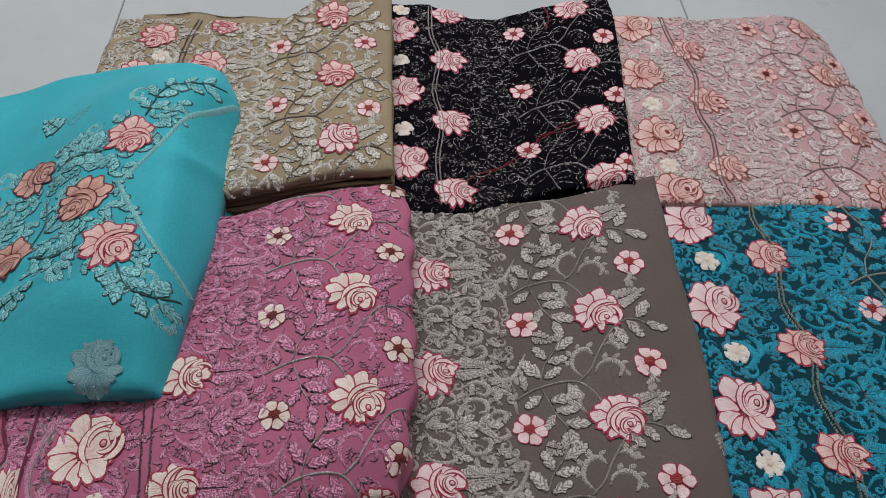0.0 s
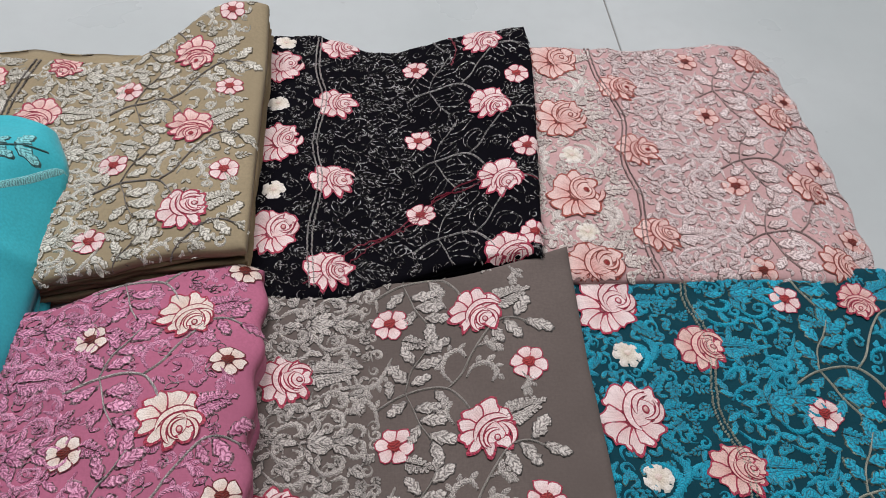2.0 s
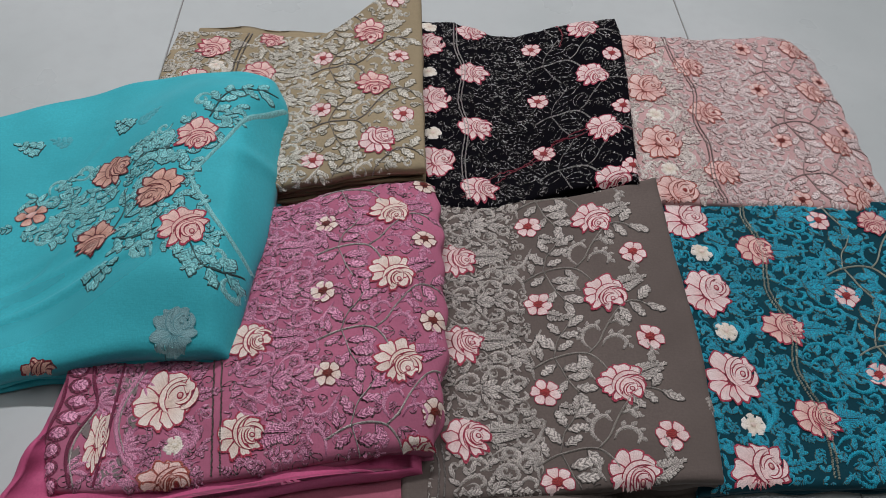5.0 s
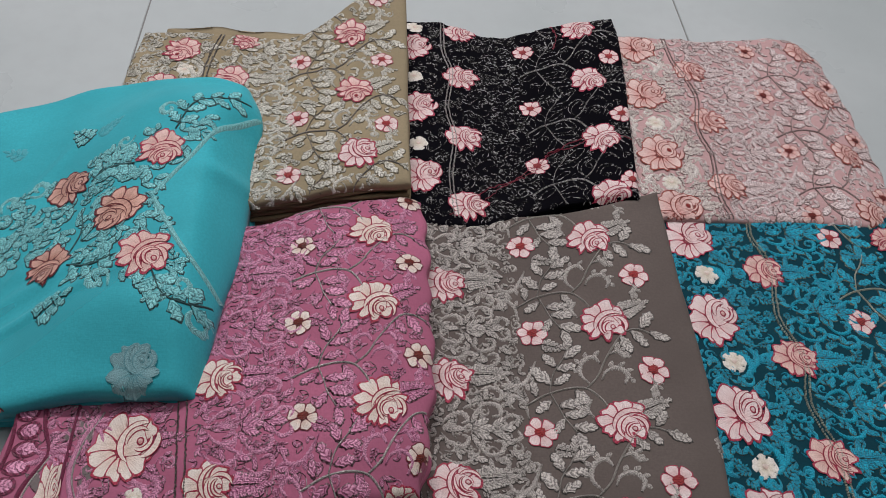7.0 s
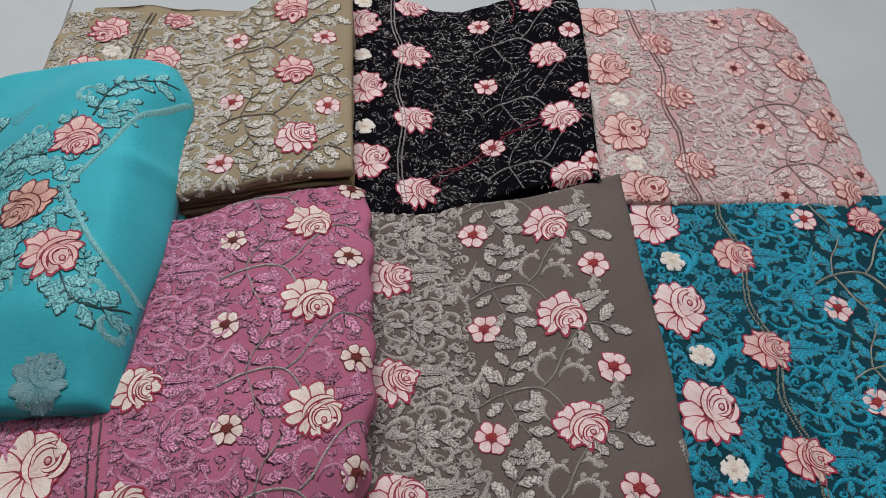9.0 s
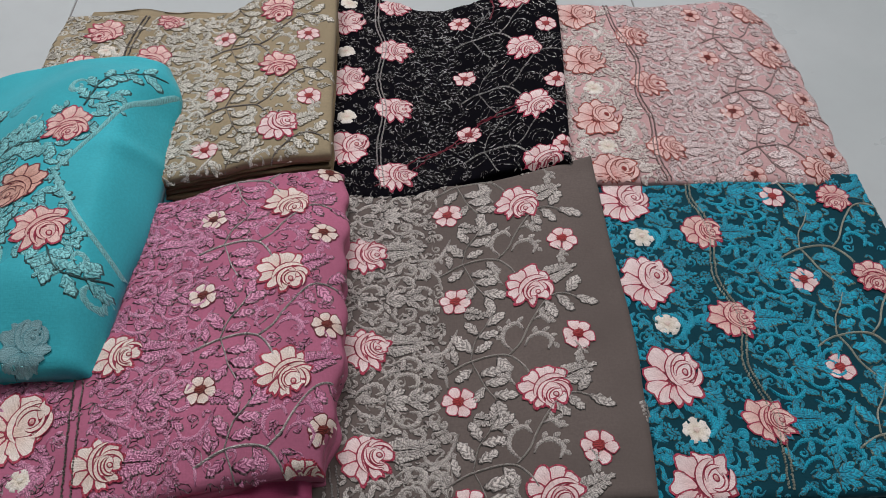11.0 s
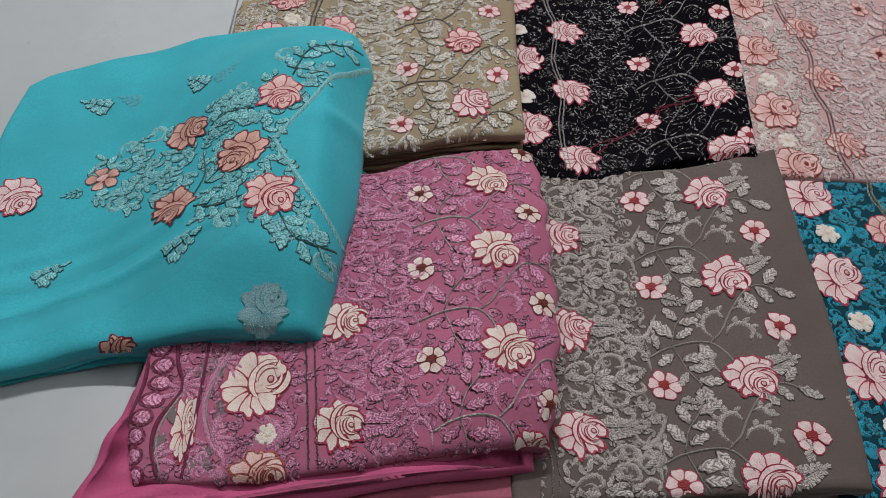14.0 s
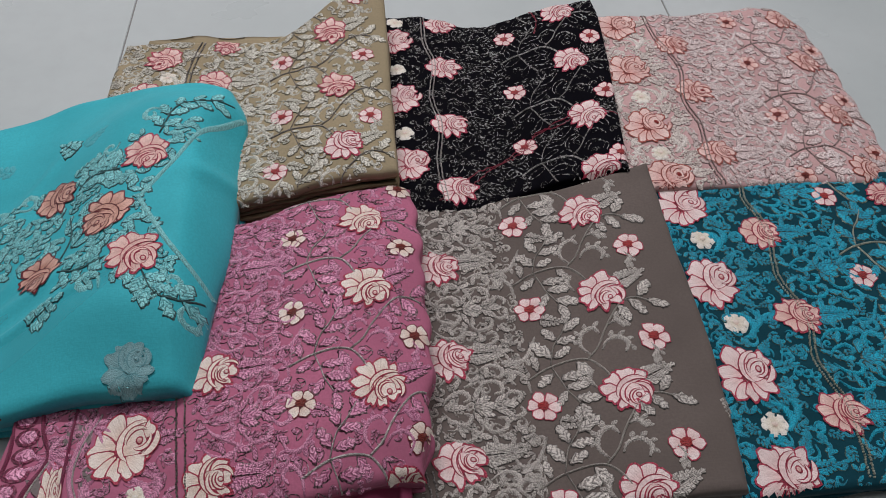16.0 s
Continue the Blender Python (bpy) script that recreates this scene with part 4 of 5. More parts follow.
# the openwork border: a column of lobes, scalloped cords that meet in knots, leaves that spread from them over grey net
NET = cloth("grey_net", (0.20, 0.17, 0.165), 0.0, 0.9)
for x, y, ln, wd, turn in ((-0.286, 0.316, 0.030, 0.013, 0.2), (-0.283, 0.277, 0.034, 0.014, -0.2), (-0.324, 0.238, 0.034, 0.012, 0.1), (-0.307, 0.316, 0.022, 0.010, -0.5), (-0.316, 0.272, 0.026, 0.010, 0.5),
                           (-0.280, 0.232, 0.026, 0.011, 0.4), (-0.300, 0.225, 0.020, 0.009, -0.4)):
    stitched("net_inset", mauve, spin(patch(14, ln, wd, 0.0003, rim=0.2, belly=0.2, wavy=0.15), turn, x, y - 0.5 * ln), [NET, PINK_EDGE], mauve.root)
for k in range(8):
    y = 0.213 + 0.0172 * k
    x = -0.342 - 0.006 * math.sin(k * 0.9)
    stitched("lobe", mauve, spin(patch(14, 0.0225, 0.0168, 0.0011, rim=0.30, belly=0.12, plump=0.0008), -1.45, x - 0.013, y), [PINK_THREAD, PLUM], mauve.root)
    mauve.taken.append((x, y, 0.009))
for pts, w, m in (([(-0.354, 0.212), (-0.358, 0.260), (-0.352, 0.300), (-0.357, 0.345)], 0.0040, PLUM), ([(-0.322, 0.213), (-0.332, 0.240), (-0.331, 0.266), (-0.3175, 0.295), (-0.325, 0.318), (-0.331, 0.345)], 0.0042, PLUM),
                  ([(-0.319, 0.213), (-0.328, 0.240), (-0.327, 0.266), (-0.3145, 0.294)], 0.0016, SILVER), ([(-0.2805, 0.335), (-0.293, 0.300), (-0.2945, 0.272), (-0.284, 0.245), (-0.272, 0.232)], 0.0046, PINK_THREAD),
                  ([(-0.2775, 0.335), (-0.290, 0.300), (-0.2915, 0.272), (-0.281, 0.246)], 0.0014, SILVER), ([(-0.301, 0.345), (-0.3005, 0.280), (-0.302, 0.214)], 0.0034, PLUM)):
    way = curve(pts, 34)
    stitched("corded_band", mauve, ribbon(way, w, 0.0013, 0.0008), [m], mauve.root)
    mauve.taken += [(a, b, 0.0022) for a, b in way[::3]]
for x, y, turns in ((-0.3175, 0.295, (62, 30, 2, -28, -58, 150, 205)), (-0.284, 0.245, (70, 38, 8, -22, -50, 165)), (-0.286, 0.322, (20, -15, -50)), (-0.329, 0.226, (30, -5, 60))):
    for deg in turns:
        ln = 0.021 * JITTER.uniform(0.8, 1.1)
        d = math.radians(deg)
        way = [(x, y), (x + 0.5 * ln * math.cos(d + 0.25), y + 0.5 * ln * math.sin(d + 0.25)), (x + ln * math.cos(d), y + ln * math.sin(d))]
        stitched("leaf", mauve, hook(way, 0.0056, 0.0010), [PINK_THREAD], mauve.root)
        mauve.taken.append((*way[1], 0.0035))
for x, y in ((-0.037, 0.540), (-0.035, 0.439), (-0.026, 0.329), (-0.012, 0.226)):
    vine(mauve, x, y, PITCH * 0.95, [PINK_THREAD, PINK_EDGE], PINK_STEM, 0.22)
for y in (0.480, 0.363, 0.260):
    fan(mauve, -0.160, y, 0.044, 0, [PINK_THREAD, PINK_EDGE], 0.22)
for y in (0.530, 0.420, 0.313):
    damask(mauve, -0.166, y, PITCH, [PINK_THREAD, PINK_EDGE], 0.22)
for y in (0.405, 0.300, 0.197):
    border(mauve, -0.253, y, PITCH, [PINK_THREAD, PINK_EDGE], 0.22)
filler(mauve, [PINK_THREAD, PINK_EDGE], lambda x, y: -0.115 <= x < 0.0, 0.0110, 0.0085, seed=72, rim=0.24, keep=0.003)
filler(mauve, [PINK_THREAD, PINK_EDGE], lambda x, y: -0.322 < x < -0.115, 0.0062, 0.0095, seed=71, rim=0.24, keep=0.0012)

filler(mauve, [PINK_GLINT], lambda x, y: -0.33 < x < -0.115, 0.0120, 0.0120, seed=73, outline=True, name="metal_outline_embroidery")
filler(mauve, [PINK_GLINT], lambda x, y: -0.115 <= x < 0.0, 0.0200, 0.0115, seed=74, outline=True, keep=0.004, name="metal_outline_embroidery")

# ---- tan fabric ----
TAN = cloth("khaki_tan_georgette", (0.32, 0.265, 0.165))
# a darker khaki for the fold layers below the panel
TAN_FOLD = cloth("darker_khaki_fold", (0.24, 0.185, 0.105))
TAN_THREAD = thread("pale_sage_thread", (0.42, 0.40, 0.30), (0.80, 0.78, 0.68), 0.45, grit=700, deep=0.42)
TAN_EDGE = thread("olive_cord", (0.10, 0.085, 0.05), (0.22, 0.19, 0.12), 0.5)
tan = Fabric("khaki tan folded georgette with pale sage embroidery and pink roses",
             [(-0.343, 0.885), (-0.301, 0.888), (-0.216, 0.885), (-0.160, 0.877), (-0.125, 0.890), (-0.094, 0.915), (-0.060, 0.940), (-0.030, 0.950), (0.005, 0.945)],
             [(0.005, 0.945), (0.006, 0.837), (0.005, 0.726), (0.006, 0.602)],
             [(-0.300, 0.566), (-0.172, 0.582), (-0.099, 0.592), (-0.049, 0.600), (0.006, 0.602)],
             [(-0.343, 0.885), (-0.351, 0.794), (-0.344, 0.740), (-0.300, 0.566)],
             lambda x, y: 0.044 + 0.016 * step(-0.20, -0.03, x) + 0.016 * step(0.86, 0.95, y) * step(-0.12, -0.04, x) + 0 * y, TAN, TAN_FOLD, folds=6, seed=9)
tan.under("lining_layer", [(-0.318, 0.903), (-0.25, 0.908), (-0.18, 0.902), (-0.135, 0.898)], [(-0.135, 0.898), (-0.13, 0.80)], [(-0.31, 0.80), (-0.13, 0.80)], [(-0.318, 0.903), (-0.31, 0.80)], 0.026, 0.038, TAN, "plain khaki lining")
for x, y, r in ((-0.286, 0.848, 0.024), (-0.207, 0.868, 0.018), (-0.218, 0.793, 0.024), (-0.302, 0.776, 0.024)):
    rose(tan, x, y, r, -1.2, ROSE_SALMON)
for x, y in ((-0.069, 0.873), (-0.061, 0.760)):
    rose(tan, x, y, 0.0235, -0.6, ROSE_SALMON)
rose(tan, -0.055, 0.648, 0.0245, 1.2, ROSE_BLUSH)
for x, y in ((-0.034, 0.932), (-0.028, 0.817), (-0.022, 0.697), (-0.133, 0.821), (-0.129, 0.713), (-0.133, 0.619)):
    small_flower(tan, x, y, 0.0150, 0.1, FLOWER)
cream_flower(tan, -0.278, 0.808, 0.012, (IVORY, CREAM))
bead_lines(tan, [(-0.240, 0.880), (-0.248, 0.84), (-0.252, 0.79), (-0.25, 0.74)], DUSK, 0.006)
for x, y in ((-0.069, 0.873), (-0.061, 0.760), (-0.055, 0.648), (-0.050, 0.535)):
    vine(tan, x, y, PITCH, [TAN_THREAD, TAN_EDGE], DUSK, 0.14, 0.0016)
for y in (0.793, 0.681):
    fan(tan, -0.200, y, 0.044, -4, [TAN_THREAD, TAN_EDGE], 0.14)
for y in (0.850, 0.737, 0.625):
    damask(tan, -0.198, y, PITCH, [TAN_THREAD, TAN_EDGE], 0.14)
for y in (0.848, 0.740):
    border(tan, -0.292, y, PITCH, [TAN_THREAD, TAN_EDGE], 0.14)
filler(tan, [TAN_THREAD, TAN_EDGE], lambda x, y: -0.14 <= x < -0.012, 0.0100, 0.0095, seed=92, rim=0.14, keep=0.003)
filler(tan, [TAN_THREAD, TAN_EDGE], lambda x, y: x < -0.14, 0.0068, 0.0095, seed=91, rim=0.14, keep=0.0015)

# ---- black fabric ----
BLACK = cloth("black_georgette", (0.0040, 0.0038, 0.0060), 0.0, 0.9, 0.04)
# colour breaks this cord into painted glints with near-black gaps
GLINT = thread("bright_silver_cord", (0.025, 0.024, 0.024), (0.80, 0.78, 0.76), 0.30, 0.3, grit=300, deep=0.98, gaps=(0.47, 0.60))
VINE_SILVER = thread("silver_vine_cord", (0.10, 0.095, 0.09), (0.66, 0.64, 0.62), 0.32, 0.3, grit=420, deep=0.8, gaps=(0.36, 0.56))
black = Fabric("black folded georgette with fine silver outline embroidery and pink roses",
               [(-0.012, 0.963), (0.053, 0.969), (0.069, 0.961), (0.129, 0.935), (0.204, 0.942), (0.267, 0.938), (0.303, 0.946)],
               [(0.303, 0.946), (0.304, 0.907), (0.300, 0.845), (0.284, 0.700), (0.273, 0.598)],
               [(-0.010, 0.580), (0.085, 0.576), (0.119, 0.585), (0.189, 0.604), (0.273, 0.598)],
               [(-0.012, 0.963), (-0.012, 0.748), (-0.010, 0.580)],
               lambda x, y: 0.017 + 0.032 * step(0.14, 0.29, x) + 0 * y, BLACK, BLACK, folds=3, seed=11)
for x, y in ((0.082, 0.938), (0.079, 0.838), (0.077, 0.722), (0.075, 0.607)):
    rose(black, x, y, 0.0245, 0.75, ROSE_BLUSH, 0.9)
for x, y in ((0.248, 0.921), (0.246, 0.812), (0.245, 0.701), (0.242, 0.606)):
    rose(black, x, y, 0.0245, -0.1, ROSE_BLUSH, 0.95)
for x, y in ((0.016, 0.903), (0.019, 0.777), (0.021, 0.654)):
    rose(black, x, y, 0.028, 0.0, ROSE_BLUSH, 0.9, "bloom")
for x, y in ((0.019, 0.948), (0.016, 0.841), (0.019, 0.710)):
    cream_flower(black, x, y, 0.013, (IVORY, CREAM))
for x, y in ((0.170, 0.891), (0.168, 0.775), (0.165, 0.671), (0.281, 0.853), (0.277, 0.738), (0.269, 0.624)):
    small_flower(black, x, y, 0.0150, 0.2, FLOWER)
bead_lines(black, [(0.059, 0.955), (0.058, 0.895), (0.067, 0.844), (0.058, 0.778), (0.065, 0.720), (0.057, 0.652), (0.061, 0.586)], SILVER)
for x, y in ((0.248, 0.921), (0.246, 0.812), (0.245, 0.701), (0.242, 0.597)):
    vine(black, x, y, PITCH, [GLINT], VINE_SILVER, stem=0.0016, line=True)
for y in (0.838, 0.723, 0.607):
    fan(black, 0.094, y, 0.046, -6, [GLINT], None, 5, True)
for y in (0.891, 0.780, 0.665):
    damask(black, 0.102, y, PITCH, [GLINT], None, True)
for y in (0.904, 0.778, 0.655):
    border(black, 0.020, y, PITCH, [GLINT], None, True)
filler(black, [GLINT], lambda x, y: x < 0.16, 0.0095, 0.0085, seed=111, outline=True, keep=0.002)
filler(black, [GLINT], lambda x, y: x >= 0.16, 0.015, 0.009, seed=112, outline=True, keep=0.004)
# loose ends of crimson thread
for pts in ([(0.071, 0.603), (0.099, 0.632), (0.131, 0.647), (0.163, 0.671), (0.202, 0.697), (0.241, 0.705), (0.288, 0.690)], [(0.051, 0.592), (0.091, 0.612), (0.123, 0.639), (0.176, 0.670)],
            [(0.237, 0.706), (0.211, 0.692), (0.184, 0.690), (0.155, 0.660)], [(0.211, 0.942), (0.219, 0.915), (0.212, 0.888)]):
    way = curve(pts, 40) + JITTER.uniform(-0.0016, 0.0016, (40, 2))
    stitched("loose_thread", black, ribbon(way, 0.0006, 0.0016), [CRIMSON], black.root)

# ---- pale pink fabric ----
PALE = cloth("pale_rose_georgette", (0.54, 0.35, 0.34))
PALE_THREAD = thread("shell_pink_thread", (0.68, 0.48, 0.45), (0.93, 0.80, 0.78), 0.42, grit=700)
SHELL_WHITE = thread("ivory_pink_thread", (0.78, 0.62, 0.55), (0.95, 0.88, 0.80), 0.42, grit=700)
PALE_GREY = thread("pewter_pink_cord", (0.22, 0.14, 0.125), (0.50, 0.38, 0.36), 0.4, 0.2)
pale = Fabric("pale rose pink folded georgette with shell embroidery and salmon roses",
              [(0.292, 0.930), (0.378, 0.928), (0.445, 0.924), (0.550, 0.936), (0.588, 0.930)],
              [(0.588, 0.930), (0.609, 0.900), (0.616, 0.837), (0.618, 0.770), (0.617, 0.680), (0.612, 0.587)],
              [(0.275, 0.582), (0.40, 0.578), (0.485, 0.577), (0.560, 0.573), (0.612, 0.587)],
              [(0.292, 0.930), (0.285, 0.76), (0.275, 0.582)],
              lambda x, y: 0.029 - 0.012 * step(0.55, 0.62, x) + 0 * y, PALE, PALE, folds=2, seed=13, scallop=0.0022)
for x, y in ((0.332, 0.899), (0.325, 0.799), (0.322, 0.686), (0.324, 0.594)):
    rose(pale, x, y, 0.030, -0.1, ROSE_RUST, 0.95, "bloom")
for x, y in ((0.399, 0.851), (0.400, 0.750), (0.394, 0.633)):
    rose(pale, x, y, 0.0240, 0.75, ROSE_RUST, 0.9)
for x, y in ((0.577, 0.903), (0.574, 0.804), (0.572, 0.693), (0.567, 0.592)):
    rose(pale, x, y, 0.0240, 0.5, ROSE_RUST, 0.85)
for x, y in ((0.493, 0.897), (0.492, 0.803), (0.493, 0.695), (0.486, 0.586), (0.599, 0.835), (0.598, 0.725), (0.596, 0.625)):
    small_flower(pale, x, y, 0.0150, 0.1, FLOWER_RUST)
for x, y in ((0.328, 0.743), (0.325, 0.638)):
    cream_flower(pale, x, y, 0.013, (IVORY, CREAM))
bead_lines(pale, [(0.378, 0.926), (0.380, 0.872), (0.396, 0.800), (0.382, 0.735), (0.388, 0.680), (0.380, 0.620), (0.386, 0.580)], PALE_GREY)
for x, y in ((0.574, 0.804), (0.572, 0.693), (0.567, 0.592)):
    vine(pale, x, y, PITCH, [PALE_THREAD, PALE_GREY], PALE_GREY, 0.14)
for y in (0.851, 0.750, 0.633):
    fan(pale, 0.412, y, 0.045, -4, [PALE_THREAD, PALE_GREY], 0.14)
for y in (0.905, 0.800, 0.690, 0.580):
    damask(pale, 0.425, y, PITCH, [PALE_THREAD, PALE_GREY], 0.14)
for y in (0.899, 0.799, 0.686, 0.594):
    border(pale, 0.326, y, PITCH, [SHELL_WHITE, PALE_GREY], 0.10)
filler(pale, [SHELL_WHITE, PALE_GREY], lambda x, y: x < 0.372, 0.0064, 0.0092, seed=133, rim=0.10, keep=0.0012)
filler(pale, [PALE_THREAD, PALE_GREY], lambda x, y: 0.372 <= x < 0.48, 0.0064, 0.0092, seed=131, rim=0.14, keep=0.0012)
filler(pale, [PALE_THREAD, PALE_GREY], lambda x, y: x >= 0.48, 0.0105, 0.0100, seed=132, rim=0.14, keep=0.003)

# ---- turquoise fabric ----
TURQ = cloth("turquoise_georgette", (0.046, 0.455, 0.525), 0.18, 0.7)
TURQ_THREAD = thread("aqua_thread", (0.06, 0.43, 0.47), (0.32, 0.82, 0.83), 0.45, grit=700, deep=0.42)
TURQ_DARK = thread("sea_green_cord", (0.015, 0.075, 0.08), (0.06, 0.17, 0.17), 0.5, 0.1)


def turq_height(x, y):
    across = np.exp(-(np.abs(x + 0.240) / 0.135) ** 2.3)
    along = (0.5 + 0.5 * step(0.33, 0.43, y)) * (1 - 0.35 * step(0.68, 0.77, y))
    h = 0.020 + 0.077 * across * along - 0.038 * step(-0.218, -0.168, x) * step(0.72, 0.66, y) - 0.015 * step(-0.2, -0.168, x) * step(0.66, 0.72, y)
    # long creases that run from the low corner up to the crown
    d = (y - 0.352) - 0.42 * (x + 0.50)
    h = h + 0.006 * np.exp(-((d - 0.012) / 0.008) ** 2) * step(-0.20, -0.33, x) + 0.005 * np.exp(-((d - 0.052) / 0.012) ** 2) * step(-0.24, -0.36, x) + 0.003 * np.exp(-((d - 0.085) / 0.010) ** 2) * step(-0.34, -0.46, x)
    across_fold = (x + 0.44) - 0.55 * (y - 0.40)
    h = h + 0.0025 * np.exp(-(across_fold / 0.006) ** 2) * step(0.36, 0.42, y) * step(0.56, 0.50, y) + 0.003 * np.exp(-((across_fold + 0.085) / 0.008) ** 2) * step(0.72, 0.60, y)
    h = h + 0.010 * step(0.45, 0.34, y) * step(-0.24, -0.34, x)
    d2 = (y - 0.60) - 0.30 * (x + 0.17)
    return h + 0.006 * np.exp(-(d2 / 0.012) ** 2) * step(-0.25, -0.19, x)


turquoise = Fabric("turquoise folded sheer georgette with aqua embroidery, draped over two fabrics",
                   [(-0.584, 0.696), (-0.555, 0.722), (-0.493, 0.752), (-0.440, 0.768), (-0.395, 0.782), (-0.343, 0.778), (-0.280, 0.768), (-0.233, 0.772), (-0.188, 0.752)],
                   [(-0.188, 0.752), (-0.170, 0.705), (-0.174, 0.642), (-0.174, 0.55), (-0.176, 0.495), (-0.183, 0.450), (-0.190, 0.390), (-0.197, 0.344)],
                   [(-0.560, 0.292), (-0.488, 0.310), (-0.413, 0.330), (-0.350, 0.335), (-0.293, 0.342), (-0.230, 0.343), (-0.197, 0.344)],
                   [(-0.584, 0.696), (-0.590, 0.60), (-0.585, 0.45), (-0.560, 0.292)],
                   turq_height, TURQ, TURQ, folds=2, seed=15, amp=0.0022, wave=0.10, roll=0.012, thick=0.012)
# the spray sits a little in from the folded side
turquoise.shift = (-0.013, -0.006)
for x, y, r, a, m in ((-0.250, 0.622, 0.027, -0.6, ROSE_PEACH), (-0.352, 0.598, 0.026, 1.0, ROSE_BROWN), (-0.280, 0.540, 0.029, -1.2, ROSE_BROWN), (-0.241, 0.478, 0.028, 0.2, ROSE_PEACH),
                      (-0.345, 0.490, 0.025, -0.9, ROSE_BROWN), (-0.526, 0.528, 0.029, -0.3, ROSE_BLUSH), (-0.369, 0.330, 0.021, 0.9, ROSE_BROWN)):
    rose(turquoise, x, y, r, a, m, 0.95)
small_flower(turquoise, -0.440, 0.550, 0.019, 0.4, (BROWN, WINE, SALMON), 5)
# stitching on the inner layer, seen dimly through the sheer cloth
GHOST = thread("veiled_rose_thread", (0.19, 0.42, 0.45), (0.26, 0.48, 0.51), 0.8, deep=0.12, hatch=False)
GHOST_RIM = thread("veiled_cord", (0.13, 0.36, 0.40), (0.20, 0.42, 0.45), 0.8, deep=0.12, hatch=False)
VEIL = thread("veiled_leaf_thread", (0.05, 0.42, 0.48), (0.09, 0.46, 0.52), 0.8, deep=0.1, hatch=False)
rose(turquoise, -0.236, 0.366, 0.0205, 0.3, (GHOST, GHOST_RIM, GHOST), 1.05, "bloom", "veiled_rose", "dim grey rose under the sheer cloth")
stitched("veiled_sprig", turquoise, spin(feather(0.032, 3, 0.0002, slim=0.55), 1.2, -0.428, 0.672), [VEIL], turquoise.root)
stitched("veiled_sprig", turquoise, spin(feather(0.034, 4, 0.0002, slim=0.55), -1.0, -0.335, 0.672), [VEIL], turquoise.root)
for x, y, s, a in ((-0.356, 0.680, 0.034, 0.8), (-0.476, 0.668, 0.034, 1.3), (-0.325, 0.430, 0.036, -1.0), (-0.461, 0.424, 0.034, -0.8), (-0.246, 0.352, 0.026, 0.3)):
    stitched("leaf_sprig", turquoise, spin(feather(s * 1.15, 3, 0.0008, 0.16, spread=0.9, slim=0.66), a, x + 0.4 * s * math.sin(a), y - 0.4 * s * math.cos(a)), [TURQ_THREAD, TURQ_DARK], turquoise.root)
# doubled sheer layer along the creases, coloured paler to paint its light streaks
SHEER_STREAK = cloth("sheer_turquoise_light_streak", (0.10, 0.66, 0.74), 0.1, 0.8)
SHEER_STREAK.node_tree.nodes["Principled BSDF"].inputs["Alpha"].default_value = 0.3
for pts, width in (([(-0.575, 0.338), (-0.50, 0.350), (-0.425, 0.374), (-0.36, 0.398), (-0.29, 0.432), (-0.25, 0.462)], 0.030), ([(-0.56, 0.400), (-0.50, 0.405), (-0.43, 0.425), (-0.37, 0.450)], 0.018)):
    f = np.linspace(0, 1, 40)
    stitched("sheer_light_streak", turquoise, ribbon(curve(pts, 40), width * np.sin(np.pi * np.clip(0.06 + 0.9 * f, 0, 1)) ** 0.6, 0.0004, 0.0003), [SHEER_STREAK], turquoise.root)
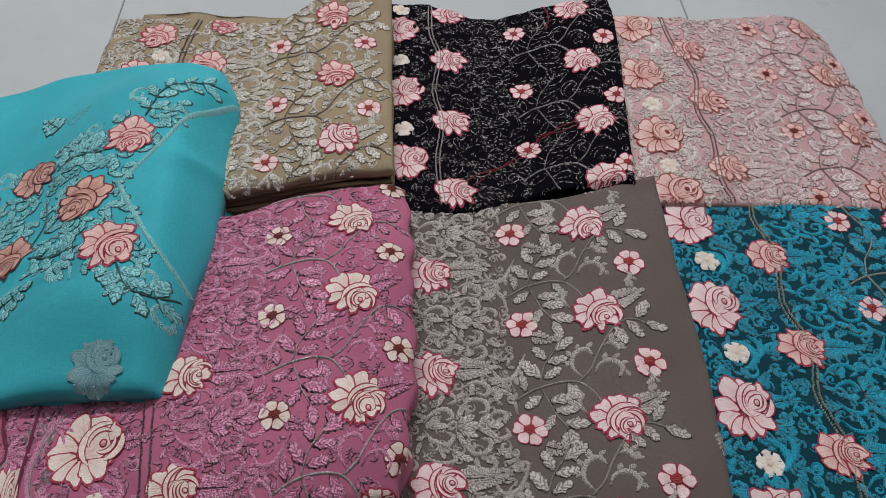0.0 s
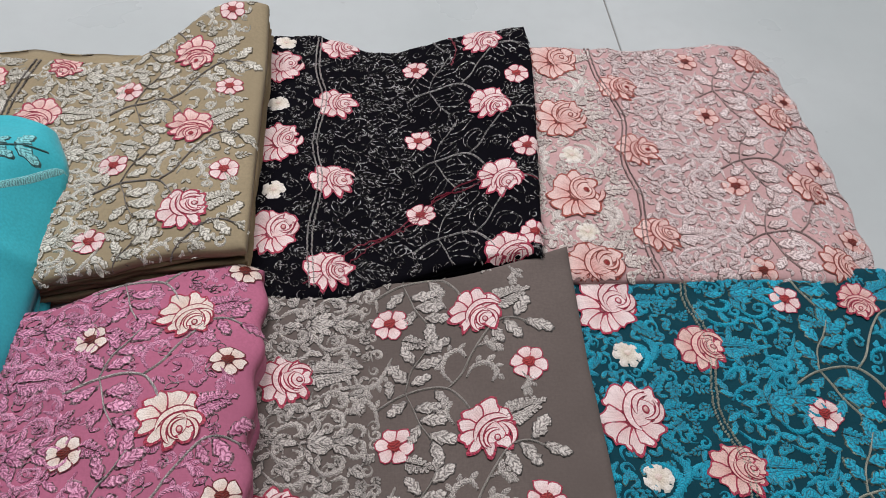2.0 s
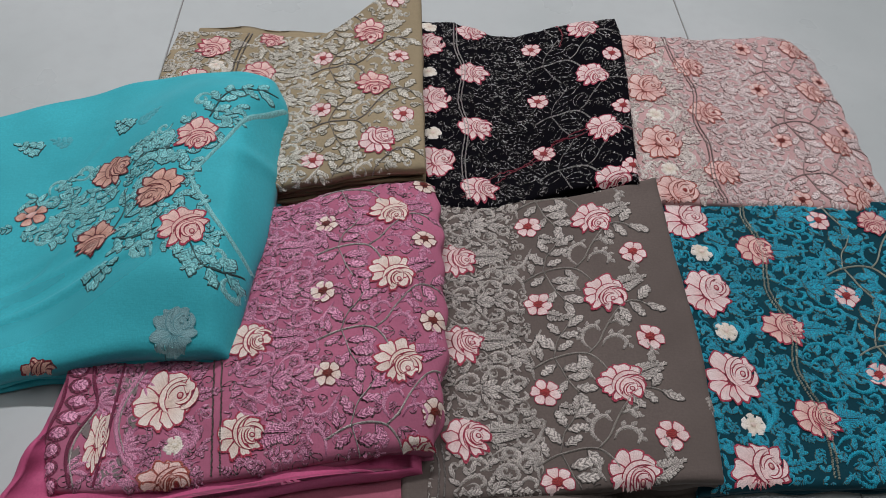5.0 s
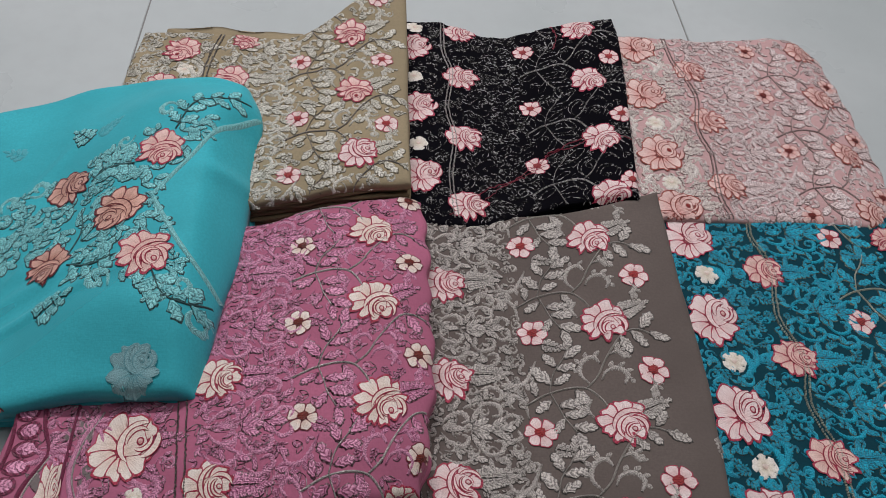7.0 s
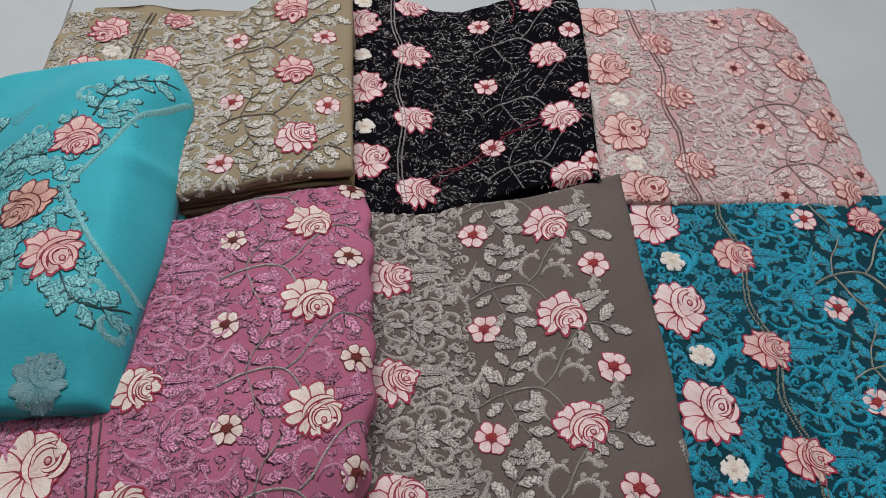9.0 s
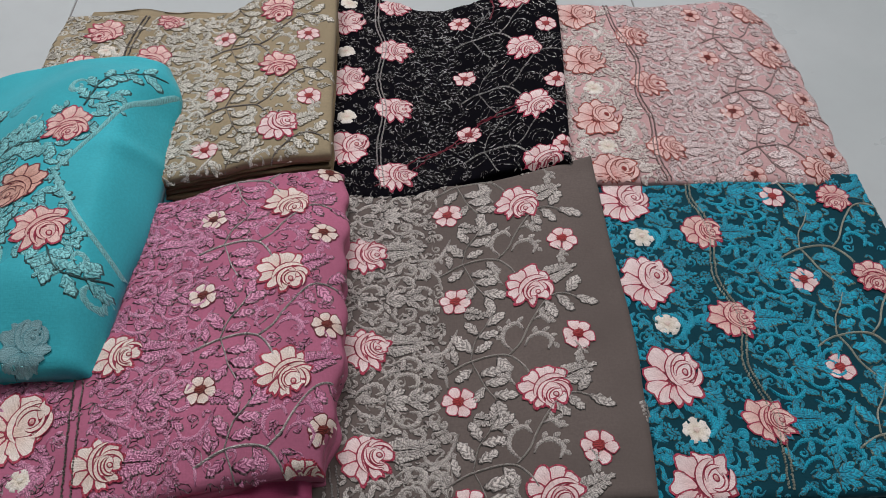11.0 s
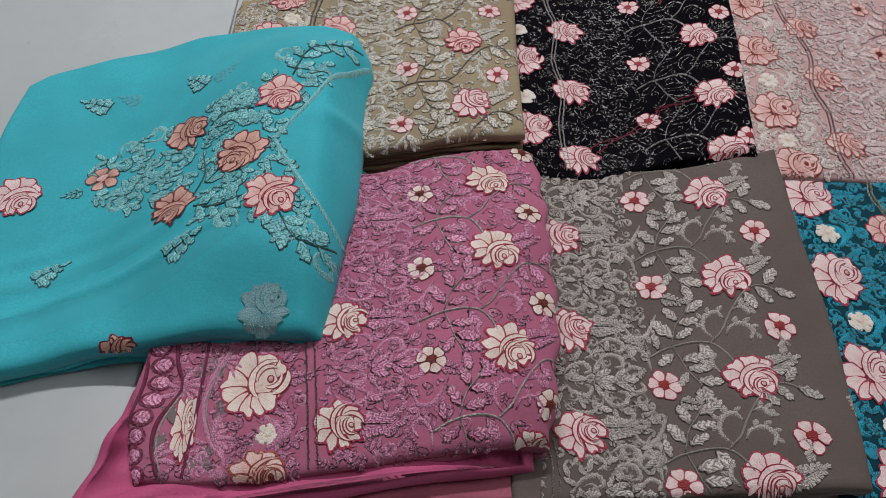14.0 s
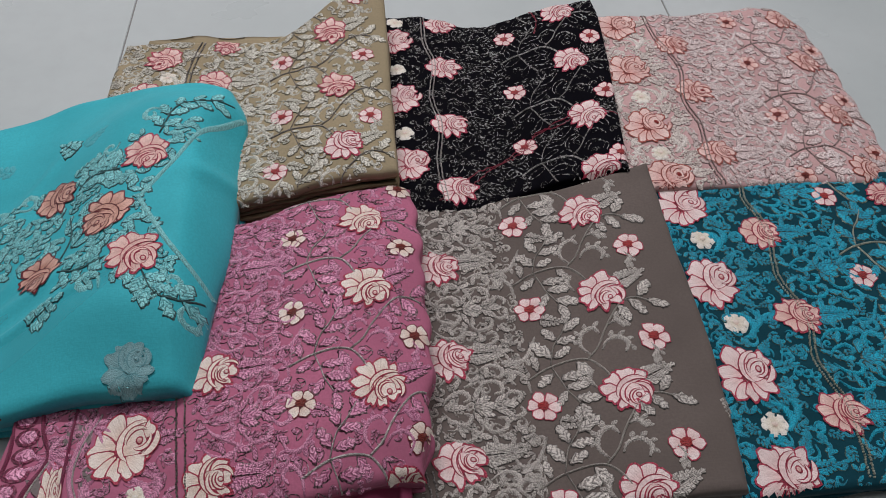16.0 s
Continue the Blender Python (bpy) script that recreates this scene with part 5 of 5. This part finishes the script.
for pts in ([(-0.154, 0.712), (-0.190, 0.664), (-0.219, 0.606), (-0.248, 0.553)], [(-0.248, 0.553), (-0.226, 0.515), (-0.204, 0.481), (-0.166, 0.440)]):
    stitched("corded_edge", turquoise, ribbon(curve(pts, 40), 0.0052, 0.0014), [TURQ_THREAD], turquoise.root)
for pts, leaves in (([(-0.324, 0.594), (-0.308, 0.604), (-0.276, 0.603)], 6), ([(-0.326, 0.556), (-0.318, 0.525), (-0.326, 0.495)], 0), ([(-0.320, 0.478), (-0.294, 0.472), (-0.268, 0.478)], 6),
                    ([(-0.240, 0.650), (-0.226, 0.690), (-0.200, 0.706), (-0.168, 0.716)], 10), ([(-0.230, 0.455), (-0.216, 0.430), (-0.196, 0.424), (-0.176, 0.434)], 8)):
    line = curve(pts, 24)
    stitched("vine_stem", turquoise, ribbon(line, 0.0020, 0.0012), [TURQ_DARK], turquoise.root)
    for k in range(leaves):
        i = 2 + int(20 * (k // 2) / max(1, leaves // 2))
        d = line[i + 1] - line[i]
        a = math.atan2(d[1], d[0]) - math.pi / 2 + (0.85 if k % 2 else -0.85)
        stitched("leaf", turquoise, spin(leaf_patch(0.0230, 0.0115, 0.0008, 22, rim=0.14), a, *line[i]), [TURQ_THREAD, TURQ_DARK], turquoise.root)
    for q in line[::3]:
        turquoise.taken.append((q[0], q[1], 0.007 if leaves else 0.004))
for x, y, hand, a in ((-0.246, 0.690, 1, 0.8), (-0.212, 0.428, -1, 2.6), (-0.190, 0.420, 1, 2.2), (-0.432, 0.592, -1, 0.4), (-0.425, 0.518, 1, 2.8)):
    stitched("scroll", turquoise, spin(scroll(0.0105, 0.0068, 0.0008, hand), a, x, y), [TURQ_THREAD], turquoise.root)
    turquoise.taken.append((x, y, 0.008))


def in_spray(x, y):
    # a broad spear that widens from the small flower to the corded edge
    f = (x + 0.47) / 0.26
    mid = 0.556 - 0.012 * f
    half = 0.018 + 0.105 * f
    return -0.46 < x < -0.190 and abs(y - mid) < half and not (x > -0.256 and abs(y - 0.553) < (x + 0.256) * 1.9) and not (x > -0.30 and y < 0.425)


filler(turquoise, [TURQ_THREAD, TURQ_DARK], in_spray, 0.0098, 0.0180, (0.72, 0.08, 0.20), seed=151, rim=0.20, keep=0.0015)
